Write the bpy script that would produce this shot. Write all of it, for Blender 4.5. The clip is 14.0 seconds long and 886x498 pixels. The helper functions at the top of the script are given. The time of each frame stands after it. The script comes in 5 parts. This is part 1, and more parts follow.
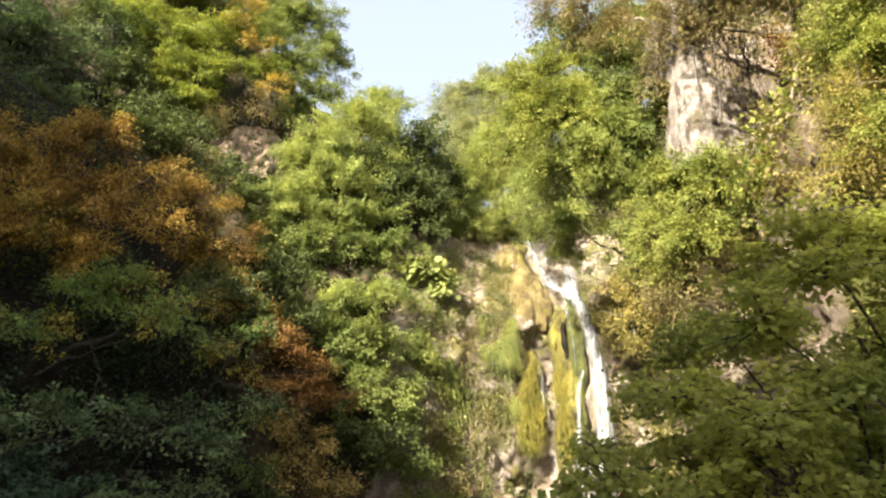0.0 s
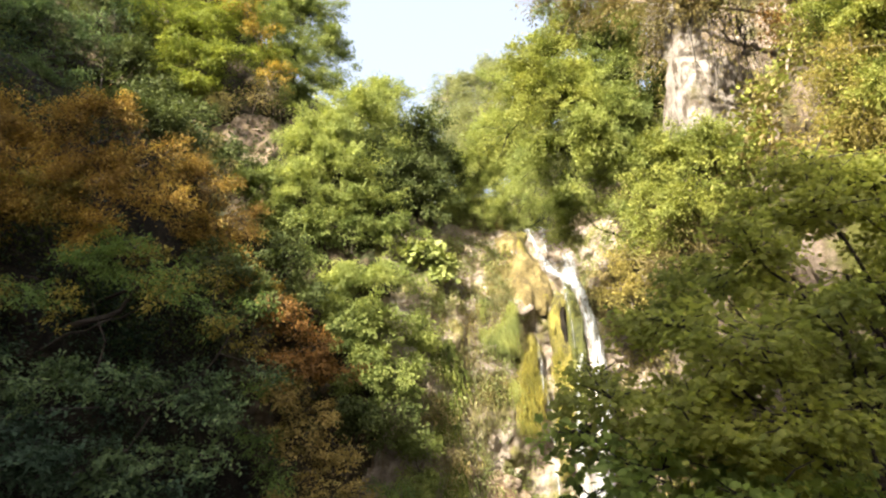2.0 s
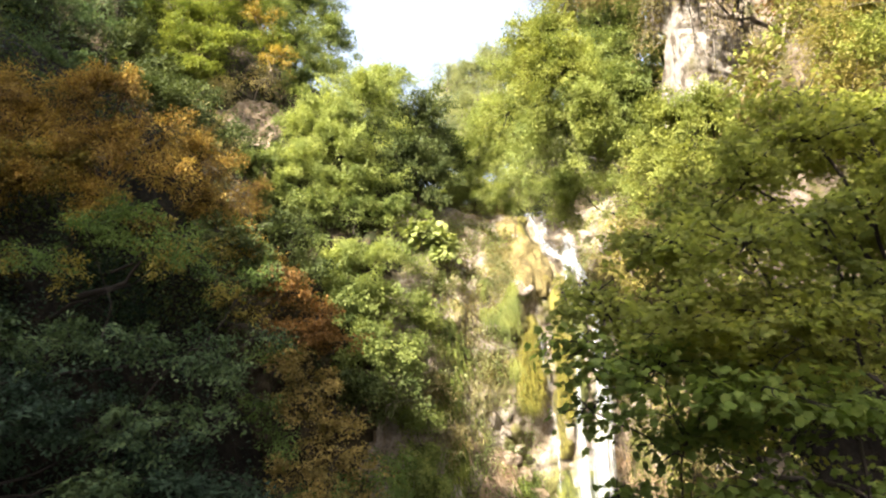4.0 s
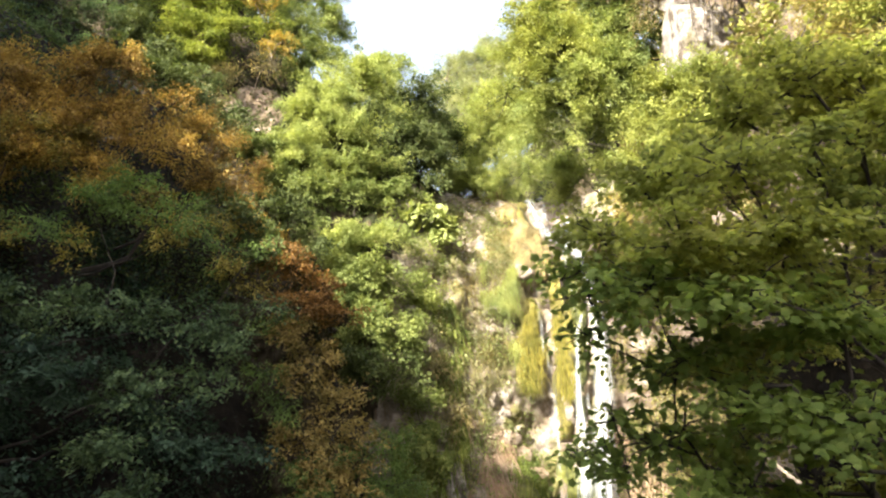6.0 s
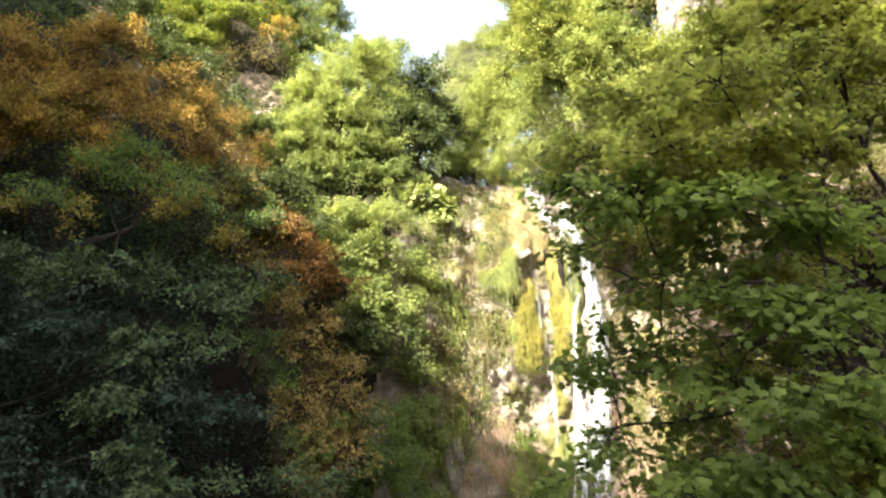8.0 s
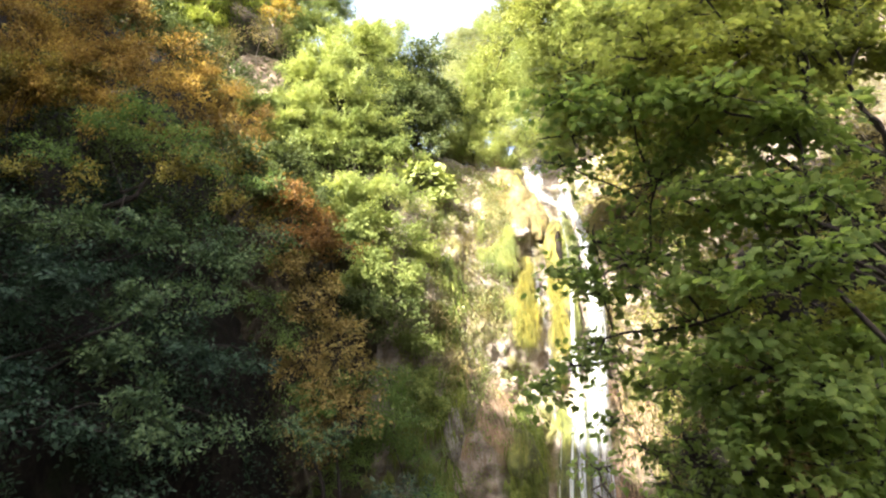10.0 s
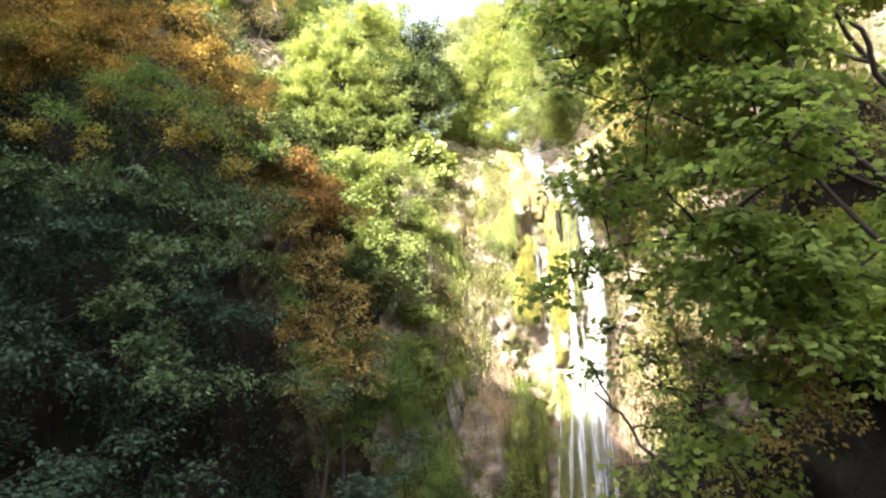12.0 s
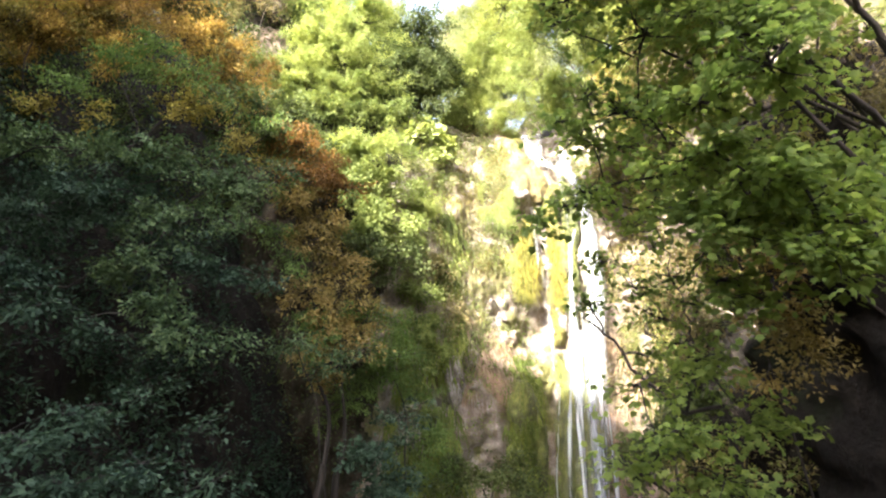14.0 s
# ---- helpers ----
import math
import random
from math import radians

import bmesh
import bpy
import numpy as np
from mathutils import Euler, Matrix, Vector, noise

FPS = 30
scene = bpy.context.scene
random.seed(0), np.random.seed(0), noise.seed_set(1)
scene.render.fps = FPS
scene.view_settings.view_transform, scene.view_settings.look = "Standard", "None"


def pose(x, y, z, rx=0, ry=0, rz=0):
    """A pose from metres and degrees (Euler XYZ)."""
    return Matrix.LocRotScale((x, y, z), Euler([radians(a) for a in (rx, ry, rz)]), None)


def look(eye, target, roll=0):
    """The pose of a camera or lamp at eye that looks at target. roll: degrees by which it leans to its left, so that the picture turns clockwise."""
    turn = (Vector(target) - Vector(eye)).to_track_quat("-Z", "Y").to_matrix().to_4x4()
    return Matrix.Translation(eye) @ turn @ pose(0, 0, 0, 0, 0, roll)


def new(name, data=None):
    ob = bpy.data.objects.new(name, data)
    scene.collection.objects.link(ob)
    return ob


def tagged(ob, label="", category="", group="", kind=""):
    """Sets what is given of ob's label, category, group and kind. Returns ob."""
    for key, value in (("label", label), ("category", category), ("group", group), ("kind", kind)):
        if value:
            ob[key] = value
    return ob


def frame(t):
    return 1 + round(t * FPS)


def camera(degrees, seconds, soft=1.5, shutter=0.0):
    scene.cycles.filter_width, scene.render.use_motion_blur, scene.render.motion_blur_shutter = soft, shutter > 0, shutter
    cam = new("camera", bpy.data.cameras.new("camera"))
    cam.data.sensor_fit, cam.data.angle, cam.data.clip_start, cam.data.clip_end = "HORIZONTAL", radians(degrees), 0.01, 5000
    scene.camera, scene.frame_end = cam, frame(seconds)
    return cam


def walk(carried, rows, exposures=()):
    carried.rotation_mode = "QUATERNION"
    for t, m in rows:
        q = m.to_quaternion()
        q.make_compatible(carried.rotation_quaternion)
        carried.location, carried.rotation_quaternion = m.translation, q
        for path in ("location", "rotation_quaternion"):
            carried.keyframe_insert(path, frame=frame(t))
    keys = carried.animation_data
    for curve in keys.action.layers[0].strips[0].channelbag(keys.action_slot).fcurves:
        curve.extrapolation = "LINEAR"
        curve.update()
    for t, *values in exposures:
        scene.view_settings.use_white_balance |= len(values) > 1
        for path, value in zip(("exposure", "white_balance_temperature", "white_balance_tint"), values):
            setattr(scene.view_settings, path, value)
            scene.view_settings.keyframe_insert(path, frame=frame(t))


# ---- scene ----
cam = camera(73.4, 14.0, soft=2.2, shutter=0.5)
METRES, EYE, TILT, LEAN, TURN = 6.0, 9.5, 15.9, 0.0, 0.0
ROWS = [
    (0.0, 0.0, 0.0, 0.0, 0.0, 0.0, -0.0),
    (0.5, -0.0008, -0.0085, -0.0261, -0.0, -0.02, 0.0),
    (1.0, -0.0007, -0.0179, -0.0588, 0.01, 0.01, 0.0),
    (1.5, -0.0005, -0.0269, -0.0856, 0.01, -0.02, 0.02),
    (2.0, -0.0, -0.0325, -0.1083, 0.02, -0.03, 0.05),
    (2.5, -0.0019, -0.043, -0.1416, 0.02, -0.03, 0.06),
    (3.0, -0.0026, -0.0517, -0.1787, 0.04, -0.02, 0.07),
    (5.5, -0.0019, -0.085, -0.3321, 0.13, -0.06, 0.12),
    (6.0, -0.0011, -0.0919, -0.3629, 0.12, -0.06, 0.13),
    (6.5, 0.001, -0.099, -0.3932, 0.11, -0.05, 0.14),
    (7.0, 0.0036, -0.1095, -0.4281, 0.11, -0.04, 0.17),
    (7.5, 0.006, -0.1206, -0.4668, 0.11, -0.03, 0.16),
    (8.0, 0.0073, -0.1324, -0.5055, 0.1, -0.05, 0.16),
    (10.5, 0.0054, -0.1948, -0.7079, 0.02, -0.09, 0.09),
    (11.0, 0.0032, -0.2082, -0.752, 0.02, -0.08, 0.08),
    (11.5, -0.0002, -0.2205, -0.7931, 0.03, -0.08, 0.08),
    (12.0, -0.0033, -0.2327, -0.8329, 0.03, -0.05, 0.07),
    (12.5, -0.0044, -0.245, -0.8724, 0.05, -0.04, 0.05),
    (13.0, -0.0039, -0.2557, -0.9027, 0.04, -0.06, 0.06),
    (13.5, -0.0026, -0.2644, -0.9292, 0.03, -0.07, 0.05),
    (14.0, -0.0005, -0.2729, -0.9605, 0.05, -0.08, 0.08),
]
walk(cam, [(t, pose(0, 0, EYE, TILT, LEAN, TURN) @ pose(METRES * x, METRES * y, METRES * z, 90 + pitch, roll, yaw)) for t, x, y, z, yaw, pitch, roll in ROWS],
     exposures=[(0.0, 2.12, 6650, 10), (3.0, 2.34, 6550, 10), (7.0, 2.7, 6220, 10), (11.0, 3.17, 6030, 12), (14.0, 3.4, 5930, 13)])

# world and sun: an autumn sun over the ridge on the left, behind the camera
SUN = Vector((-0.47, -0.70, 0.54)).normalized()
world = bpy.data.worlds.new("sky")
world.use_nodes = True
scene.world = world
wn = world.node_tree
sky = wn.nodes.new("ShaderNodeTexSky")
sky.sky_type, sky.sun_disc = "NISHITA", False
sky.sun_elevation, sky.sun_rotation = math.asin(SUN.z), math.atan2(SUN.x, SUN.y)
sky.air_density, sky.dust_density, sky.ozone_density = 0.7, 8.0, 0.6
haze = wn.nodes.new("ShaderNodeMix")
haze.data_type = "RGBA"
haze.inputs[0].default_value, haze.inputs[7].default_value = 0.4, (2.55, 2.75, 2.95, 1)
wn.links.new(sky.outputs[0], haze.inputs[6])
wn.links.new(haze.outputs[2], wn.nodes["Background"].inputs[0])
wn.nodes["Background"].inputs[1].default_value = 0.129
lamp = bpy.data.lights.new("sun", "SUN")
lamp.energy, lamp.angle, lamp.color = 4.6, radians(0.5), (1.0, 0.90, 0.74)
sun = new("sun", lamp)
sun.matrix_world = look(SUN * 80, (0, 0, 0))


# ---- materials ----
def nodes_of(name):
    m = bpy.data.materials.new(name)
    m.use_nodes = True
    t = m.node_tree
    return m, t, t.nodes["Principled BSDF"], t.nodes["Material Output"]


def link(t, a, b):
    t.links.new(a, b)


def ramp(t, fac, stops):
    r = t.nodes.new("ShaderNodeValToRGB")
    e = r.color_ramp.elements
    while len(e) < len(stops):
        e.new(0.5)
    for k, (p, c) in zip(e, stops):
        k.position, k.color = p, (*c, 1) if len(c) == 3 else c
    link(t, fac, r.inputs[0])
    return r.outputs[0]


def noise_fac(t, scale, detail=4, stretch=(1, 1, 1), rough=0.55):
    co = t.nodes.new("ShaderNodeTexCoord")
    mp = t.nodes.new("ShaderNodeMapping")
    mp.inputs["Scale"].default_value = stretch
    n = t.nodes.new("ShaderNodeTexNoise")
    n.inputs["Scale"].default_value, n.inputs["Detail"].default_value, n.inputs["Roughness"].default_value = scale, detail, rough
    link(t, co.outputs["Object"], mp.inputs[0])
    link(t, mp.outputs[0], n.inputs["Vector"])
    return n.outputs[0]


def mix(t, fac, a, b, mode="MIX"):
    m = t.nodes.new("ShaderNodeMix")
    m.data_type, m.blend_type = "RGBA", mode
    for sock, v in ((m.inputs[0], fac), (m.inputs[6], a), (m.inputs[7], b)):
        if isinstance(v, (int, float)):
            sock.default_value = v
        elif isinstance(v, tuple):
            sock.default_value = (*v, 1)
        else:
            link(t, v, sock)
    return m.outputs[2]


def bump(t, bsdf, height, strength, dist=0.05):
    b = t.nodes.new("ShaderNodeBump")
    b.inputs["Strength"].default_value, b.inputs["Distance"].default_value = strength, dist
    link(t, height, b.inputs["Height"])
    link(t, b.outputs[0], bsdf.inputs["Normal"])


def leaf_material(name, low, mid, high, through_light=0.35, patch=1.0, deep=(0.6, 0.66, 0.66)):
    """Leaves: each one its own tint, whole boughs lighter or duller, some light let through."""
    m, t, p, out = nodes_of(name)
    g = t.nodes.new("ShaderNodeNewGeometry")
    one = t.nodes.new("ShaderNodeObjectInfo")
    add, wrap = t.nodes.new("ShaderNodeMath"), t.nodes.new("ShaderNodeMath")
    wrap.operation = "FRACT"
    link(t, g.outputs["Random Per Island"], add.inputs[0])
    link(t, one.outputs["Random"], add.inputs[1])
    link(t, add.outputs[0], wrap.inputs[0])
    low, high = (tuple(0.65 * a + 0.35 * b for a, b in zip(side, mid)) for side in (low, high))
    c = ramp(t, wrap.outputs[0], [(0.0, low), (0.5, mid), (1.0, high)])
    tone = ramp(t, noise_fac(t, patch, 3), [(0.3, deep), (0.7, (1.25, 1.18, 1.05))])
    c = mix(t, 1.0, c, tone, "MULTIPLY")
    link(t, c, p.inputs["Base Color"])
    p.inputs["Roughness"].default_value = 0.55
    p.inputs["Specular IOR Level"].default_value = 0.16
    tr = t.nodes.new("ShaderNodeBsdfTranslucent")
    link(t, mix(t, 1.0, c, (1.15, 1.15, 0.75), "MULTIPLY"), tr.inputs[0])
    ms = t.nodes.new("ShaderNodeMixShader")
    ms.inputs[0].default_value = through_light
    link(t, p.outputs[0], ms.inputs[1])
    link(t, tr.outputs[0], ms.inputs[2])
    link(t, ms.outputs[0], out.inputs[0])
    return m


def rock_material(name, dark, mid, pale, stain, moss, moss_amount=0.5, grain=1.0, run=0.25):
    """Tufa or limestone: mottled, streaked down the face, with moss in the hollows."""
    m, t, p, out = nodes_of(name)
    c = ramp(t, noise_fac(t, 0.9 * grain, 9, rough=0.7), [(0.34, dark), (0.5, mid), (0.66, pale)])
    streak = ramp(t, noise_fac(t, 1.6 * grain, 6, (1.6, 1.6, run)), [(0.48, (0, 0, 0)), (0.62, (1, 1, 1))])
    c = mix(t, streak, c, stain)
    mz = ramp(t, noise_fac(t, 0.55, 7, (1, 1, 0.6), 0.7), [(moss_amount, (1, 1, 1)), (moss_amount + 0.09, (0, 0, 0))])
    mossy = ramp(t, noise_fac(t, 5, 4), [(0.3, tuple(0.5 * v for v in moss)), (0.7, moss)])
    c = mix(t, mz, c, mossy)
    fine = ramp(t, noise_fac(t, 14, 6), [(0.3, (0.7, 0.7, 0.7)), (0.7, (1.15, 1.15, 1.15))])
    c = mix(t, 1.0, c, fine, "MULTIPLY")
    link(t, c, p.inputs["Base Color"])
    p.inputs["Roughness"].default_value = 0.9
    p.inputs["Specular IOR Level"].default_value = 0.15
    bump(t, p, noise_fac(t, 7, 9, rough=0.7), 0.9, 0.12)
    return m


def moss_material(name, low, mid, high, gloss=0.6):
    m, t, p, out = nodes_of(name)
    c = ramp(t, noise_fac(t, 1.8, 8, (1, 1, 0.45), 0.7), [(0.36, low), (0.5, mid), (0.64, high)])
    fine = ramp(t, noise_fac(t, 22, 5, (1, 1, 0.4)), [(0.3, (0.55, 0.55, 0.5)), (0.7, (1.25, 1.25, 1.2))])
    c = mix(t, 1.0, c, fine, "MULTIPLY")
    link(t, c, p.inputs["Base Color"])
    p.inputs["Roughness"].default_value = gloss
    bump(t, p, noise_fac(t, 16, 8, (1, 1, 0.35), 0.75), 1.0, 0.1)
    return m


def bark_material(name, low, high):
    m, t, p, out = nodes_of(name)
    link(t, ramp(t, noise_fac(t, 6, 6, (1, 1, 0.3)), [(0.3, low), (0.7, high)]), p.inputs["Base Color"])
    p.inputs["Roughness"].default_value = 0.9
    bump(t, p, noise_fac(t, 25, 6, (1, 1, 0.25)), 0.7, 0.03)
    return m


def water_material(name, cover, softness):
    """White falling water: threads of foam with clear gaps between them."""
    m, t, p, out = nodes_of(name)
    p.inputs["Base Color"].default_value = (0.5, 0.53, 0.56, 1)
    p.inputs["Roughness"].default_value = 0.35
    tr = t.nodes.new("ShaderNodeBsdfTranslucent")
    tr.inputs[0].default_value = (0.58, 0.62, 0.65, 1)
    foam = t.nodes.new("ShaderNodeMixShader")
    foam.inputs[0].default_value = 0.35
    link(t, p.outputs[0], foam.inputs[1])
    link(t, tr.outputs[0], foam.inputs[2])
    clear = t.nodes.new("ShaderNodeBsdfTransparent")
    thread = ramp(t, noise_fac(t, 3.2, 6, (3.0, 1.5, 0.16), 0.65), [(cover, (0, 0, 0)), (cover + softness, (1, 1, 1))])
    # thinner towards both sides of a stream
    side = t.nodes.new("ShaderNodeAttribute")
    side.attribute_name = "across"
    thread = mix(t, 1.0, thread, ramp(t, side.outputs["Fac"], [(0.45, (1, 1, 1)), (1.0, (0, 0, 0))]), "MULTIPLY")
    ms = t.nodes.new("ShaderNodeMixShader")
    link(t, thread, ms.inputs[0])
    link(t, clear.outputs[0], ms.inputs[1])
    link(t, foam.outputs[0], ms.inputs[2])
    link(t, ms.outputs[0], out.inputs[0])
    return m


LEAF = {
    "olive": leaf_material("olive_leaves", (0.044, 0.063, 0.022), (0.077, 0.10, 0.033), (0.125, 0.15, 0.053), 0.3),
    # dark: green lowered further, part of the slope's shade sits in the leaf colour
    "dark": leaf_material("shade_dark_leaves", (0.022, 0.042, 0.026), (0.039, 0.069, 0.043), (0.072, 0.110, 0.070), 0.3),
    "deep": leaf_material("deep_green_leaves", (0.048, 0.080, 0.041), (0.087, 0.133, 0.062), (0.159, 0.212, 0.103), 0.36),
    "green": leaf_material("green_leaves", (0.100, 0.138, 0.042), (0.175, 0.215, 0.066), (0.280, 0.320, 0.112), 0.4),
    "lush": leaf_material("lush_leaves", (0.165, 0.209, 0.066), (0.262, 0.310, 0.096), (0.407, 0.441, 0.156), 0.42),
    "golden": leaf_material("golden_leaves", (0.141, 0.169, 0.044), (0.224, 0.254, 0.064), (0.339, 0.355, 0.103), 0.42),
    "pale": leaf_material("pale_leaves", (0.190, 0.215, 0.105), (0.280, 0.310, 0.154), (0.400, 0.420, 0.231), 0.38, 1.0, (0.45, 0.5, 0.5)),
    "fig": leaf_material("broad_leaves", (0.19, 0.23, 0.08), (0.28, 0.33, 0.12), (0.40, 0.43, 0.18), 0.35),
    "orange": leaf_material("orange_leaves", (0.148, 0.111, 0.042), (0.326, 0.223, 0.064), (0.652, 0.539, 0.158), 0.4, 0.45, (0.38, 0.33, 0.36)),
    "ochre": leaf_material("ochre_leaves", (0.128, 0.118, 0.040), (0.269, 0.238, 0.064), (0.461, 0.459, 0.129), 0.4, 0.5, (0.42, 0.36, 0.34)),
    "amber": leaf_material("amber_leaves", (0.17, 0.15, 0.035), (0.28, 0.22, 0.05), (0.42, 0.30, 0.085), 0.4, 0.7, (0.6, 0.55, 0.5)),
    "layered": leaf_material("yellowing_leaves", (0.13, 0.165, 0.036), (0.20, 0.24, 0.05), (0.31, 0.345, 0.08), 0.42),
    "straw": leaf_material("straw_leaves", (0.189, 0.167, 0.054), (0.297, 0.261, 0.086), (0.423, 0.378, 0.144), 0.35),
    "sapling": leaf_material("sapling_leaves", (0.078, 0.124, 0.039), (0.130, 0.202, 0.058), (0.221, 0.299, 0.091), 0.4),
    "elm": leaf_material("elm_leaves", (0.096, 0.144, 0.042), (0.160, 0.232, 0.064), (0.256, 0.336, 0.096), 0.45, 0.5),
    "rust": leaf_material("rust_leaves", (0.110, 0.061, 0.023), (0.194, 0.110, 0.037), (0.308, 0.187, 0.066), 0.38),
    "russet": leaf_material("russet_leaves", (0.168, 0.125, 0.048), (0.286, 0.220, 0.083), (0.420, 0.345, 0.131), 0.38),
    "brush": leaf_material("brush_leaves", (0.13, 0.105, 0.05), (0.20, 0.17, 0.075), (0.31, 0.27, 0.13), 0.3),
    "high_maple": leaf_material("high_maple_leaves", (0.160, 0.185, 0.055), (0.237, 0.271, 0.077), (0.352, 0.374, 0.121), 0.7, 0.5, (0.68, 0.72, 0.72)),
    "maple": leaf_material("maple_leaves", (0.124, 0.181, 0.056), (0.192, 0.266, 0.080), (0.292, 0.365, 0.121), 0.7, 0.5, (0.68, 0.72, 0.72)),
}
WALL = rock_material("wall_rock", (0.10, 0.076, 0.057), (0.20, 0.16, 0.127), (0.31, 0.268, 0.23), (0.09, 0.07, 0.04), (0.09, 0.095, 0.025), 0.44)
ROCK = rock_material("tufa", (0.145, 0.113, 0.086), (0.265, 0.226, 0.186), (0.40, 0.36, 0.32), (0.19, 0.15, 0.105), (0.20, 0.19, 0.07), 0.40, 1.6)
LIME = rock_material("limestone", (0.13, 0.11, 0.092), (0.29, 0.262, 0.232), (0.45, 0.425, 0.40), (0.11, 0.09, 0.07), (0.13, 0.12, 0.06), 0.36, 1.7, 0.8)
EARTH = rock_material("slope_earth", (0.022, 0.018, 0.011), (0.05, 0.039, 0.024), (0.095, 0.074, 0.047), (0.03, 0.026, 0.016), (0.04, 0.05, 0.018), 0.38, 1.8)
# near-black earth with deep shade put into its colour
SHADE_EARTH = rock_material("shade_dark_earth", (0.008, 0.0065, 0.005), (0.018, 0.0145, 0.011), (0.036, 0.029, 0.021), (0.012, 0.010, 0.008), (0.02, 0.024, 0.01), 0.36, 1.8)
DRY = rock_material("dry_earth", (0.18, 0.135, 0.10), (0.27, 0.21, 0.16), (0.37, 0.30, 0.24), (0.22, 0.17, 0.11), (0.16, 0.15, 0.05), 0.36)
MOSS_Y = moss_material("yellow_moss", (0.038, 0.033, 0.01), (0.135, 0.12, 0.019), (0.275, 0.24, 0.045))
MOSS_G = moss_material("green_moss", (0.028, 0.034, 0.007), (0.085, 0.096, 0.016), (0.19, 0.195, 0.036))
MOSS_O = moss_material("ochre_moss", (0.085, 0.064, 0.024), (0.165, 0.128, 0.046), (0.27, 0.22, 0.095), 0.8)
GRASS = leaf_material("pale_grass", (0.128, 0.115, 0.051), (0.212, 0.191, 0.085), (0.306, 0.276, 0.136), 0.3)
GRASS_F = leaf_material("fresh_grass", (0.117, 0.140, 0.043), (0.195, 0.222, 0.066), (0.281, 0.304, 0.109), 0.35)
GRASS_G = leaf_material("green_grass", (0.056, 0.077, 0.014), (0.119, 0.147, 0.028), (0.210, 0.231, 0.056), 0.3)
MOSS_HAIR = leaf_material("moss_strands", (0.07, 0.065, 0.014), (0.16, 0.145, 0.026), (0.29, 0.26, 0.055), 0.2)
ROOT = leaf_material("brown_fibres", (0.143, 0.094, 0.064), (0.247, 0.176, 0.124), (0.360, 0.274, 0.203), 0.15)
BARK = bark_material("bark", (0.014, 0.011, 0.008), (0.04, 0.031, 0.023))
BARK_PALE = bark_material("pale_bark", (0.11, 0.09, 0.07), (0.26, 0.22, 0.18))
FOAM = water_material("white_water", 0.32, 0.32)
THREADS = water_material("water_threads", 0.45, 0.22)
FILM = water_material("water_film", 0.50, 0.3)
m_pool, t_pool, p_pool, _ = nodes_of("pool_water")
p_pool.inputs["Base Color"].default_value = (0.05, 0.08, 0.06, 1)
p_pool.inputs["Roughness"].default_value = 0.08
bump(t_pool, p_pool, noise_fac(t_pool, 3, 5), 0.3, 0.05)


# ---- mesh helpers ----
def lattice(p, seed):
    """Smooth value noise in -1..1 at points p (N x 3)."""
    i = np.floor(p).astype(np.int64)
    f = p - i
    f = f * f * (3 - 2 * f)
    total = np.zeros(len(p))
    for dx in (0, 1):
        for dy in (0, 1):
            for dz in (0, 1):
                h = (i[:, 0] + dx) * 374761393 + (i[:, 1] + dy) * 668265263 + (i[:, 2] + dz) * 2147483647 + seed * 1274126177
                h = (h ^ (h >> 13)) * 1274126177
                h = ((h ^ (h >> 16)) & 0xFFFF) / 32767.5 - 1
                w = np.where(dx, f[:, 0], 1 - f[:, 0]) * np.where(dy, f[:, 1], 1 - f[:, 1]) * np.where(dz, f[:, 2], 1 - f[:, 2])
                total += h * w
    return total


def fractal(p, scale, octaves=4, seed=1, gain=0.5):
    p = np.asarray(p, float) * scale
    total, amp = np.zeros(len(p)), 1.0
    for k in range(octaves):
        total += amp * lattice(p, seed + k)
        p, amp = p * 2.03 + 11.7, amp * gain
    return total


def polys(name, verts, faces, material, smooth=False):
    """A mesh from arrays: verts N x 3, faces M x k of equal size."""
    me = bpy.data.meshes.new(name)
    verts, faces = np.ascontiguousarray(verts, np.float32), np.ascontiguousarray(faces, np.int32)
    k = faces.shape[1]
    me.vertices.add(len(verts))
    me.vertices.foreach_set("co", verts.ravel())
    me.loops.add(faces.size)
    me.loops.foreach_set("vertex_index", faces.ravel())
    me.polygons.add(len(faces))
    me.polygons.foreach_set("loop_start", np.arange(0, faces.size, k, dtype=np.int32))
    me.polygons.foreach_set("use_smooth", np.full(len(faces), smooth))
    me.update(calc_edges=True)
    me.materials.append(material)
    return me


def grid_faces(rows, cols, keep=None):
    i = (np.arange(rows - 1)[:, None] * cols + np.arange(cols - 1)[None, :]).ravel()
    f = np.stack([i, i + 1, i + cols + 1, i + cols], 1)
    return f if keep is None else f[keep[f].all(1)]


def part(name, me, parent, label="", kind=""):
    ob = new(name, me)
    ob.parent = parent
    return tagged(ob, label, kind=kind)


def thing(name, at, label, category, group="", kind=""):
    ob = new(name)
    ob.location = at
    ob.empty_display_size = 0.2
    return tagged(ob, label, category, group, kind)


def unit(v):
    return v / np.maximum(np.linalg.norm(v, axis=-1, keepdims=True), 1e-6)


